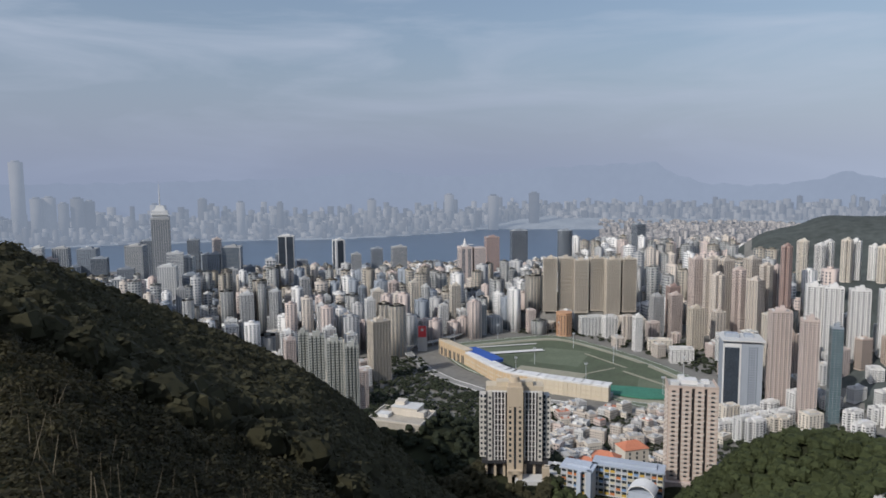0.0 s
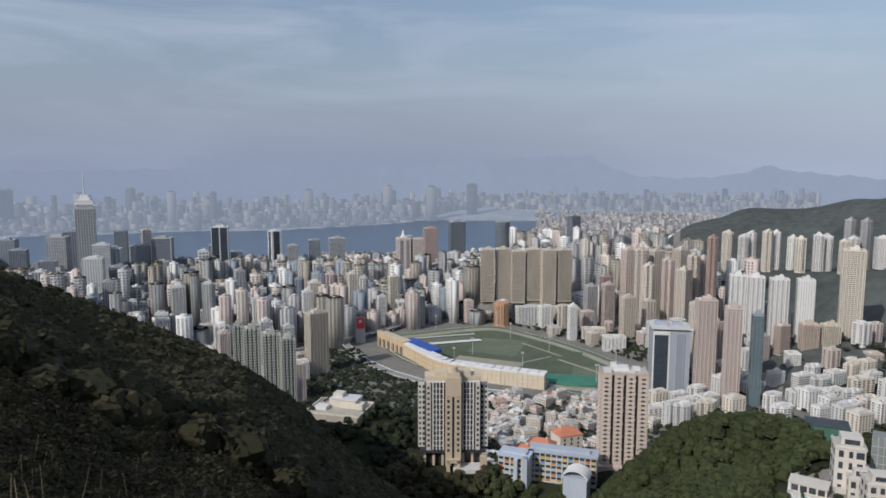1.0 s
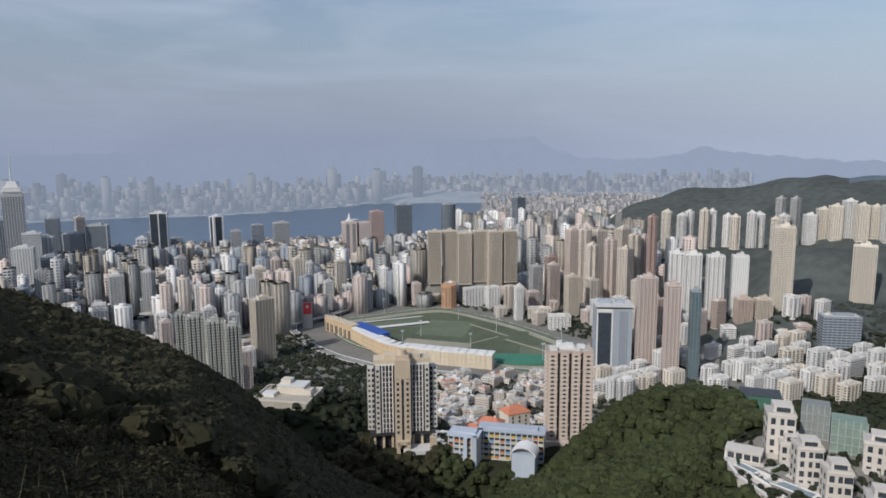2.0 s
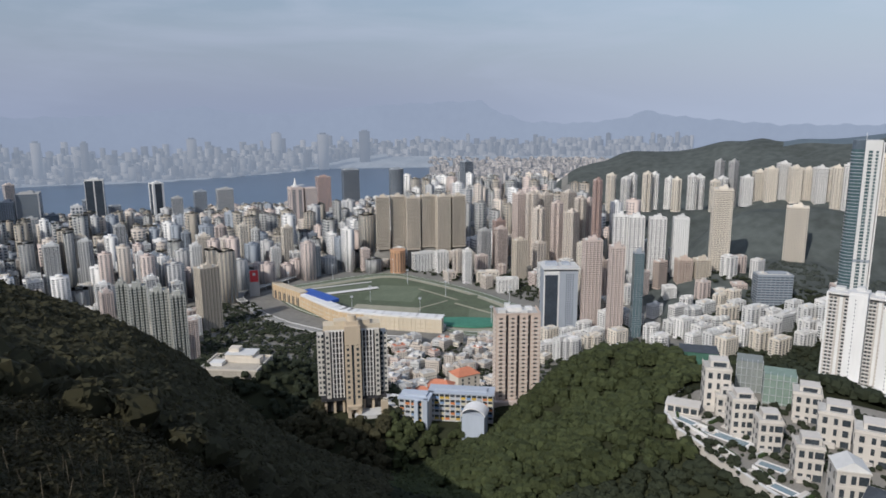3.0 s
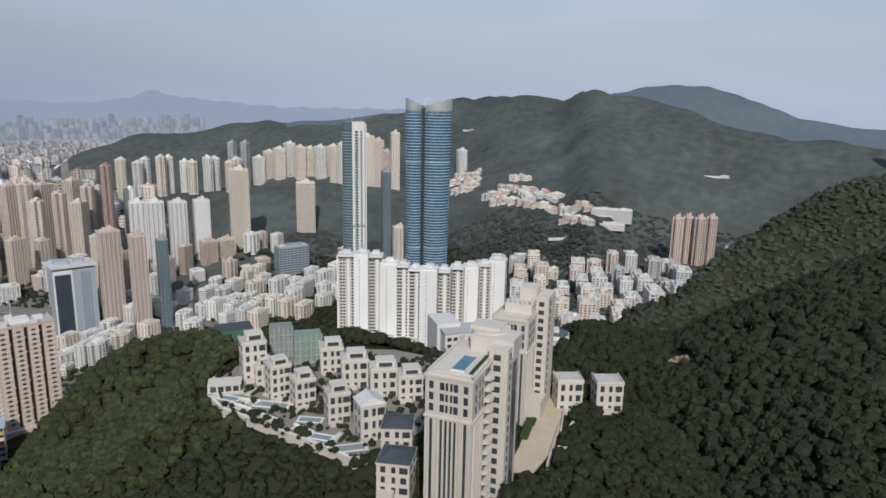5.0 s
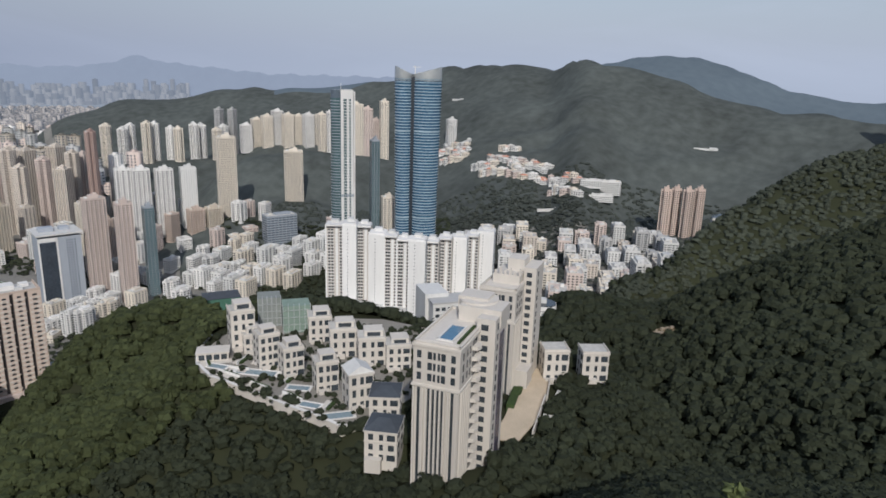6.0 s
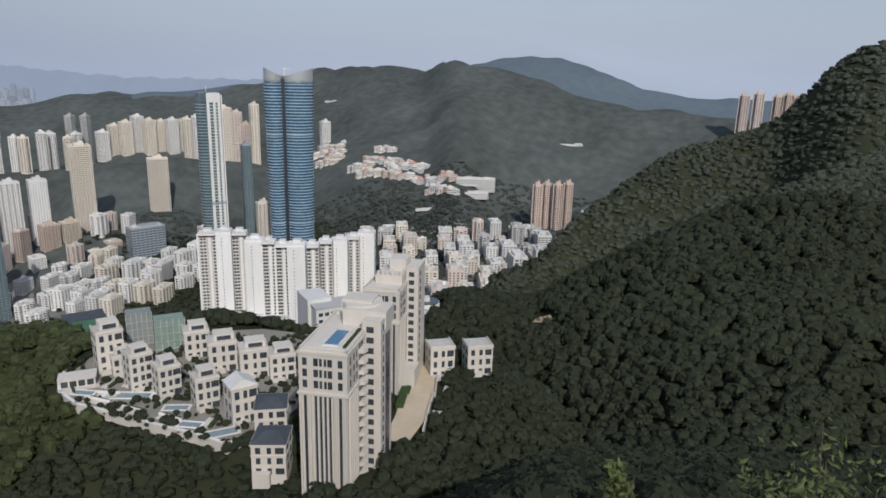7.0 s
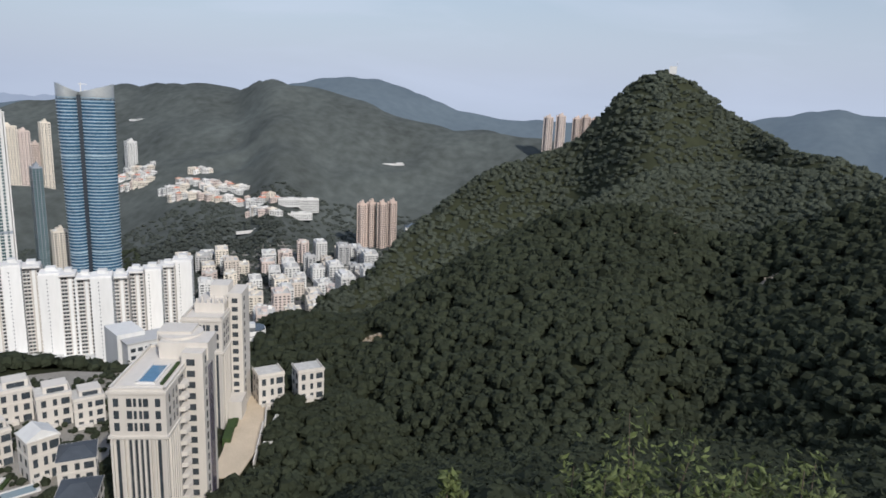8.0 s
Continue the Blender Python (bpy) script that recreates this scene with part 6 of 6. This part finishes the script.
def crown_template(n, squash, leaf, lobes=3, closed=True):
    """Leaf clumps spread over a lumpy dome of radius 1; returns n quads as (n, 4, 3)."""
    g = WOOD_RNG
    centres = np.concatenate([[[0, 0, 0.1]], g.uniform(-0.45, 0.45, (lobes, 3)) * (1, 1, 0.6) + (0, 0, 0.15)])
    sizes = np.concatenate([[0.8], g.uniform(0.45, 0.65, lobes)])
    pick = g.choice(lobes + 1, n, p=sizes ** 2 / (sizes ** 2).sum())
    k = np.arange(n) + 0.5
    phi, up = k * 2.39996, 1 - 1.25 * k / n
    side = np.sqrt(np.maximum(1 - up * up, 0))
    nrm = np.stack([np.cos(phi) * side, np.sin(phi) * side, up], -1)
    at = centres[pick] + nrm * sizes[pick][:, None] * g.uniform(0.8, 1.12, (n, 1))
    at[:, 2] *= squash
    nrm = nrm + g.normal(0, 0.15, (n, 3)) + (0, 0, 0.25)
    nrm /= np.linalg.norm(nrm, axis=1)[:, None]
    t = np.cross(nrm, g.normal(0, 1, (n, 3)))
    t /= np.linalg.norm(t, axis=1)[:, None]
    b = np.cross(nrm, t)
    s = leaf * g.uniform(0.6, 1.3, (n, 1))
    r = s * g.uniform(0.5, 0.9, (n, 1))
    dip = nrm * s * 0.22
    leaves = np.stack([at - t * s, at - b * r - dip, at + t * s, at + b * r - dip], 1)
    if not closed:
        return leaves
    # a closed, lumpy mass of inner foliage
    a = np.arange(7) * 2 * np.pi / 6
    rings = [np.stack([np.cos(a) * q, np.sin(a) * q, np.full(7, z * squash)], -1) for q, z in ((0.78, -0.35), (0.82, 0.25), (0.5, 0.72))]
    wob = g.uniform(0.66, 1.22, (3, 6, 1))
    rings = [p * np.concatenate([w, w[:1]]) for p, w in zip(rings, wob)]
    core = [np.stack([lo[:-1], lo[1:], hi[1:], hi[:-1]], 1) for lo, hi in zip(rings, rings[1:])]
    crest = rings[2]
    core.append(np.stack([np.stack([crest[0], crest[1], crest[2], crest[3]]), np.stack([crest[0], crest[3], crest[4], crest[5]])]))
    return np.concatenate([leaves, *core])


def wood(name, xs, ys, zs, radii, templates, material, label, category="trees", kind="stuff"):
    """One mass of crowns, each turned and sized by itself."""
    g = WOOD_RNG
    n = len(xs)
    which = g.integers(0, len(templates), n)
    parts = []
    for k, tp in enumerate(templates):
        m = which == k
        c = int(m.sum())
        if not c:
            continue
        a = g.uniform(0, 2 * np.pi, c)
        ca, sa = np.cos(a)[:, None, None], np.sin(a)[:, None, None]
        q = tp[None]
        tall = g.uniform(0.65, 1.1, c)[:, None, None]
        x = (q[..., 0] * ca - q[..., 1] * sa) * radii[m][:, None, None] + xs[m][:, None, None]
        y = (q[..., 0] * sa + q[..., 1] * ca) * radii[m][:, None, None] + ys[m][:, None, None]
        z = q[..., 2] * radii[m][:, None, None] * tall + zs[m][:, None, None]
        parts.append(np.stack([x, y, z], -1).reshape(-1, 3))
    v = np.concatenate(parts)
    return bulk(name, v, np.arange(len(v)).reshape(-1, 4), material, label, category, kind)


def scattered(b0, b1, d0, d1, spacing):
    """Places spread over a sector, spacing metres apart on average; spacing may grow with distance."""
    g = WOOD_RNG
    out = []
    edges = np.geomspace(d0, d1, 24)
    for r0, r1 in zip(edges, edges[1:]):
        s = spacing((r0 + r1) / 2)
        n = int(radians(b1 - b0) * (r1 * r1 - r0 * r0) / 2 / (s * s))
        b, d = np.radians(g.uniform(b0, b1, n)), np.sqrt(g.uniform(r0 * r0, r1 * r1, n))
        out.append(np.stack([d * np.sin(b), d * np.cos(b)], -1))
    return np.concatenate(out)


def inside(p, polygon):
    x, y = p[:, 0], p[:, 1]
    hit = np.zeros(len(p), bool)
    for (x0, y0), (x1, y1) in zip(polygon, polygon[1:] + polygon[:1]):
        cross = ((y0 > y) != (y1 > y)) & (x < (x1 - x0) * (y - y0) / (y1 - y0 + 1e-9) + x0)
        hit ^= cross
    return hit


TERRACE = [(163, 252), (155, 240), (152, 226), (154, 205), (157, 160), (170, 147), (180, 134), (215, 150), (262, 182), (250, 222), (226, 270), (183, 264)]


def on_terrace(p):
    """On the paved terrace, under the limestone towers or on their driveway."""
    c, s = math.cos(radians(-75)), math.sin(radians(-75))
    dx, dy = p[:, 0] - 145.4, p[:, 1] - 113.0
    x, y = dx * c + dy * s, -dx * s + dy * c
    built = ((x > -3) & (x < 22) & (y > -3) & (y < 37)) | ((x > 10) & (x < 29) & (y > 34) & (y < 106)) | ((x > -7) & (x < 20) & (y > 71) & (y < 104))
    return built | inside(p, TERRACE)


BARE = [(*spot(106.5, 388), 7.0), (*spot(73.7, 364), 7.0), (*spot(99.05, 440), 3.0)]


HOUSES = np.array([spot(64.85, 272), spot(68.24, 277), spot(63.4, 400), spot(56.0, 372), spot(41.75, 320), spot(39.5, 330)])


def clear_of_buildings(p, gap):
    """Keeps what stands clear of the buildings placed so far and of the bare patches."""
    keep = np.ones(len(p), bool)
    for a, b, r in BARE:
        keep &= (p[:, 0] - a) ** 2 + (p[:, 1] - b) ** 2 > r * r
    for a, b, r in _taken:
        keep &= (p[:, 0] - a) ** 2 + (p[:, 1] - b) ** 2 > (r * 0.75 + gap) ** 2
    return keep


def plant_woods():
    edge = [crown_template(85, 1.0, 0.15, 5) for _ in range(6)]
    near = [crown_template(24, 1.0, 0.24, 4) for _ in range(6)]
    mid = [crown_template(12, 1.0, 0.32) for _ in range(6)]
    low = [crown_template(8, 0.8, 0.34) for _ in range(6)]
    far = [crown_template(3, 0.6, 0.42) for _ in range(5)]
    # the hill of the lookout, below the scrub
    p = scattered(-36, 117, 75, 460, lambda d: max(3.5, d * 0.0103))
    az, d = np.degrees(np.arctan2(p[:, 0], p[:, 1])), np.hypot(p[:, 0], p[:, 1])
    z = terrain(p[:, 0], p[:, 1])
    ok = ~on_terrace(p) & clear_of_buildings(p, 2.0) & (z > 335 - 0.82 * d) & ((d < 330) | (az < 36) | (az > 58) | (z > 150)) & ((az < 8) | (az > 24) | (d < 425))
    for h in HOUSES:
        ok &= (p[:, 0] - h[0]) ** 2 + (p[:, 1] - h[1]) ** 2 > 11 ** 2
    p, z, d = p[ok], z[ok], d[ok]
    r = WOOD_RNG.uniform(2.5, 4.0, len(p)) * np.clip(d / 260, 0.92, 1.25)
    close = d < 260
    facing = np.degrees(np.arctan2(p[:, 0], p[:, 1])) < 9
    for m, kinds, leaf, text in ((d < 140, edge, LEAF, "dense dark evergreen woods on the near slopes"), (close & (d >= 140), near, LEAF, "dense dark evergreen woods on the near slopes")):
        for side, own, words in ((facing, LEAF_SLOPE, "dark olive woods on the slope below the lookout"), (~facing, leaf, text)):
            wood("woods", p[m & side, 0], p[m & side, 1], z[m & side] + r[m & side] * 0.75, r[m & side], kinds, own, words)
    rest = p[~close]
    bear = np.degrees(np.arctan2(rest[:, 0], rest[:, 1]))
    spur = (bear > 9) & (bear < 40)
    for m, leaf, text in ((spur, LEAF_SPUR, "young green woods on the spur below the houses, coloured brighter as if sunlit"), (bear <= 9, LEAF_SLOPE, "dark olive woods on the slope below the lookout"), (bear >= 40, LEAF, "dense dark evergreen woods on the near slopes")):
        wood("woods", rest[m, 0], rest[m, 1], z[~close][m] + r[~close][m] * 0.8, r[~close][m], mid, leaf, text)
    # the peak to the side and its long shoulder
    p = scattered(57, 117, 460, 930, lambda d: d * 0.0082)
    z = terrain(p[:, 0], p[:, 1])
    az, d = np.degrees(np.arctan2(p[:, 0], p[:, 1])), np.hypot(p[:, 0], p[:, 1])
    ok = clear_of_buildings(p, 3.0) & ((z > 120) | (az > 78))
    p, z = p[ok], z[ok]
    r = WOOD_RNG.uniform(2.6, 4.8, len(p)) * np.hypot(p[:, 0], p[:, 1]) / 640
    wood("woods", p[:, 0], p[:, 1], z + r * WOOD_RNG.uniform(-0.1, 0.35, len(p)), r, low, LEAF_UPLAND, "dark wooded flank of the peak")
    # strip of trees between the slope and the grandstand road, and round the course
    p = np.concatenate([scattered(-9, 10.5, 455, 1090, lambda d: 6.4), scattered(-8, -0.5, 1090, 1240, lambda d: 7.0)])
    q = scattered(9, 25, 425, 960, lambda d: 8.0)
    s = np.concatenate([scattered(6, 26, 1020, 1480, lambda d: 15.0), scattered(14, 26, 1030, 1400, lambda d: 9.0)])
    u = np.concatenate([scattered(24, 75, 560, 1000, lambda d: 13.0), scattered(35, 66, 790, 1150, lambda d: 7.0)])
    w = scattered(38, 60, 330, 560, lambda d: 6.5)
    k = scattered(7.5, 17, 1425, 1475, lambda d: 7.0)
    p = np.concatenate([p, q, s, u, w, k])
    z = terrain(p[:, 0], p[:, 1])
    ok = clear_of_buildings(p, 2.0) & (z > 2) & ~on_terrace(p)
    ok &= np.array([not in_course(x, y) for x, y in p])
    for h in HOUSES:
        ok &= (p[:, 0] - h[0]) ** 2 + (p[:, 1] - h[1]) ** 2 > 13 ** 2
    p, z = p[ok], z[ok]
    r = WOOD_RNG.uniform(2.6, 5.2, len(p))
    d = np.hypot(p[:, 0], p[:, 1])
    # Farther, higher trees take the leaf colour with haze mixed in.
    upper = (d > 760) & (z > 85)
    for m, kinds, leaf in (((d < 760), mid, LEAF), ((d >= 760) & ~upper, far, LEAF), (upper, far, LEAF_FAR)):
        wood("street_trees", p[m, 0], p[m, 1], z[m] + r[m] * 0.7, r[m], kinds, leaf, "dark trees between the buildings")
    # far hillsides
    p = scattered(34, 118, 930, 1250, lambda d: d * 0.0072)
    z = terrain(p[:, 0], p[:, 1])
    az, d = np.degrees(np.arctan2(p[:, 0], p[:, 1])), np.hypot(p[:, 0], p[:, 1])
    ok = clear_of_buildings(p, 3.0) & (z > 70) & (d > np.interp(az, [17, 30, 36, 60, 66, 118], [1900, 1500, 1150, 1080, 950, 930]))
    p, z, d = p[ok], z[ok], d[ok]
    r = WOOD_RNG.uniform(6.5, 10.0, len(p)) * d / 1500 * np.interp(d, [1000, 1700, 2000], [0.9, 0.75, 0.55])
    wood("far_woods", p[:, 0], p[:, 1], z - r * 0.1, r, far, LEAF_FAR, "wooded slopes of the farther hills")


# Grey-blue lift in the leaf colour stands for haze.
LEAF_FAR = mat("hazed_far_leaves", (0.080, 0.092, 0.082), rough=0.9, spread=0.3, scale=0.006, grain=0.05, spec=0.1, island=0.08)
leafy(LEAF_FAR)
plant_woods()


def garden_trees():
    """Small trees and shrubs in the gardens of the terrace."""
    fine = [crown_template(24, 1.0, 0.2, 3) for _ in range(4)]
    p = scattered(34, 54, 215, 320, lambda d: 3.3)
    keep = inside(p, TERRACE)
    for o in list(scene.objects):
        if o.name.startswith(("villa", "garden_pool", "netted", "stone_tower", "pavilion")) and o.parent is None:
            q = o.matrix_world.translation
            keep &= (p[:, 0] - q.x) ** 2 + (p[:, 1] - q.y) ** 2 > (5.2 if "pool" in o.name else 7.0) ** 2
    p = p[keep]
    r = WOOD_RNG.uniform(0.8, 2.2, len(p))
    wood("garden_trees", p[:, 0], p[:, 1], 213.2 + r * 0.6, r, fine, LEAF, "small dark trees and shrubs in the house gardens")


garden_trees()


def scrub():
    """Low scrub on the slope just under the lookout, with dry stems standing out of it."""
    fine = [crown_template(88, 0.9, 0.13, 5, False) for _ in range(5)]
    p = scattered(-38, 34, 9, 80, lambda d: max(1.0, d * 0.028))
    z = terrain(p[:, 0], p[:, 1])
    d = np.hypot(p[:, 0], p[:, 1])
    r = WOOD_RNG.uniform(0.55, 1.15, len(p)) * np.clip(d / 35, 0.8, 1.7)
    wood("scrub", p[:, 0], p[:, 1], z + r * 0.5, r, fine, LEAF_SCRUB, "dark low scrub on the slope below the lookout", "shrubs")
    # dry stems
    p = scattered(-45, 10, 10, 50, lambda d: 1.9)
    z = terrain(p[:, 0], p[:, 1])
    n = len(p)
    base = np.stack([p[:, 0], p[:, 1], z + 0.3], -1)
    tip = base + np.stack([WOOD_RNG.normal(0, 0.35, n), WOOD_RNG.normal(0, 0.35, n), WOOD_RNG.uniform(0.9, 2.0, n)], -1)
    wide = np.stack([np.full(n, 0.016), np.zeros(n), np.zeros(n)], -1)
    v = np.stack([base - wide, base + wide, tip + wide * 0.4, tip - wide * 0.4], 1).reshape(-1, 3)
    bulk("dry_stems", v, np.arange(len(v)).reshape(-1, 4), STEM, "pale dry stems standing out of the scrub", "grass")


STEM = mat("dry_stem", (0.15, 0.125, 0.085), rough=0.9, spread=0.3, scale=0.5, grain=3.0, island=0.4)
scrub()


def leafy_bush(bearing, distance, top, width, turn, seed):
    """A bush at the lookout's edge: stems and small single leaves."""
    g = np.random.default_rng(seed)
    x, y = spot(bearing, distance)
    z0 = ground_at(bearing, distance)
    ob = new("bush")
    ob.matrix_world = pose(x, y, z0 - 0.1)
    tagged(ob, "sunlit leafy bush at the edge of the lookout", "bush", "bushes at the lookout")
    h = top - z0
    stems = Bag()
    tips = []
    for k in range(9):
        a, lean = g.uniform(0, 6.28), g.uniform(0.05, 1.0) * width / 2
        tx, ty, tz = math.cos(a) * lean, math.sin(a) * lean, h * g.uniform(0.72, 1.0)
        for s in range(3):
            p0, p1 = s / 3, (s + 1) / 3
            b0, b1 = p0 ** 1.6, p1 ** 1.6
            r0, r1 = 0.03 * (1 - p0) + 0.006, 0.03 * (1 - p1) + 0.006
            i = len(stems.v)
            for px, bx, r in ((p0, b0, r0), (p1, b1, r1)):
                for q in range(4):
                    stems.v.append((tx * bx + r * math.cos(q * 1.57), ty * bx + r * math.sin(q * 1.57), tz * px))
            stems.f += [(i + q, i + (q + 1) % 4, i + 4 + (q + 1) % 4, i + 4 + q) for q in range(4)]
        tips.append((tx, ty, tz))
    part("stem", stems, BARK, ob)
    n = 900
    tp = np.array(tips)[g.integers(0, len(tips), n)]
    back = g.uniform(0, 1, (n, 1)) ** 1.5
    at = tp * (1 - 0.35 * back * np.array([1, 1, 0.9])) + g.normal(0, 1, (n, 3)) * np.array([0.22, 0.22, 0.14]) * width * 0.55
    nrm = g.normal(0, 0.7, (n, 3)) + (0, 0, 0.8)
    nrm /= np.linalg.norm(nrm, axis=1)[:, None]
    t = np.cross(nrm, g.normal(0, 1, (n, 3)))
    t /= np.linalg.norm(t, axis=1)[:, None]
    b = np.cross(nrm, t)
    s = g.uniform(0.045, 0.085, (n, 1))
    v = np.stack([at - t * s, at - b * s * 0.42 - nrm * s * 0.15, at + t * s, at + b * s * 0.42 - nrm * s * 0.15], 1).reshape(-1, 3)
    bag = Bag()
    bag.v, bag.f = [tuple(q) for q in v.tolist()], [tuple(range(4 * k, 4 * k + 4)) for k in range(n)]
    part("leaves", bag, LEAF_LIGHT, ob, kind="stuff")


for k, (b, d, el, w) in enumerate(((98.7, 9.0, -24.6, 1.7), (92.0, 8.5, -28.2, 1.1), (106.0, 9.0, -26.0, 1.6), (111.5, 8.5, -25.6, 1.8), (81.6, 6.0, -30.0, 0.35), (103.0, 8.0, -27.6, 1.4), (95.0, 8.0, -27.2, 1.3),
                                   (116.0, 8.5, -25.5, 1.8), (109.0, 7.5, -27.2, 1.3))):
    leafy_bush(b, d, 340 + d * math.tan(radians(el)), w, 0, 40 + k)


def bare_patches():
    """A landslip scar and a clearing in the woods, with loose rocks."""
    rng = random.Random(31)
    for b, d, r, m, text in ((106.5, 388, 7.5, ROCK, "pale rocky landslip scar in the woods"), (73.7, 364, 8.0, EARTH, "bare sandy clearing in the woods"), (99.05, 440, 3.0, ROCK, "pale rock outcrop in the woods")):
        x, y = spot(b, d)
        ob = new("bare_patch")
        ob.matrix_world = pose(x, y, float(terrain(x, y)))
        tagged(ob, text, "bare ground")
        ring = [(r * rng.uniform(0.6, 1.0) * math.cos(k * 0.449), r * rng.uniform(0.6, 1.0) * math.sin(k * 0.449)) for k in range(14)]
        bag = Bag()
        z0 = float(terrain(x, y))
        bag.v = [(0, 0, 0.9)] + [(u, v, float(terrain(x + u, y + v)) - z0 + 0.7) for u, v in ring]
        bag.f = [(0, 1 + k, 1 + (k + 1) % 14) for k in range(14)]
        part("soil", bag, m, ob)
        for k in range(9):
            u, v = rng.uniform(-r, r) * 0.6, rng.uniform(-r, r) * 0.6
            s = rng.uniform(0.6, 1.8)
            rock = Bag().prism([(u + s * rng.uniform(0.6, 1) * math.cos(q), v + s * rng.uniform(0.6, 1) * math.sin(q)) for q in (0, 1.05, 2.1, 3.14, 4.2, 5.2)], 0, 1)
            w = float(terrain(x + u, y + v)) - z0
            rock.v = [(a, c, w + (0.2 if e == 0 else 0.6 + s * 0.7)) for a, c, e in rock.v]
            part("rock", rock, ROCK, ob)


ROCK = mat("pale_rock", (0.36, 0.30, 0.23), rough=0.95, spread=0.3, scale=0.3, grain=1.5)
EARTH = mat("dry_grass_earth", (0.17, 0.13, 0.075), rough=1.0, spread=0.3, scale=0.2, grain=1.2)
bare_patches()
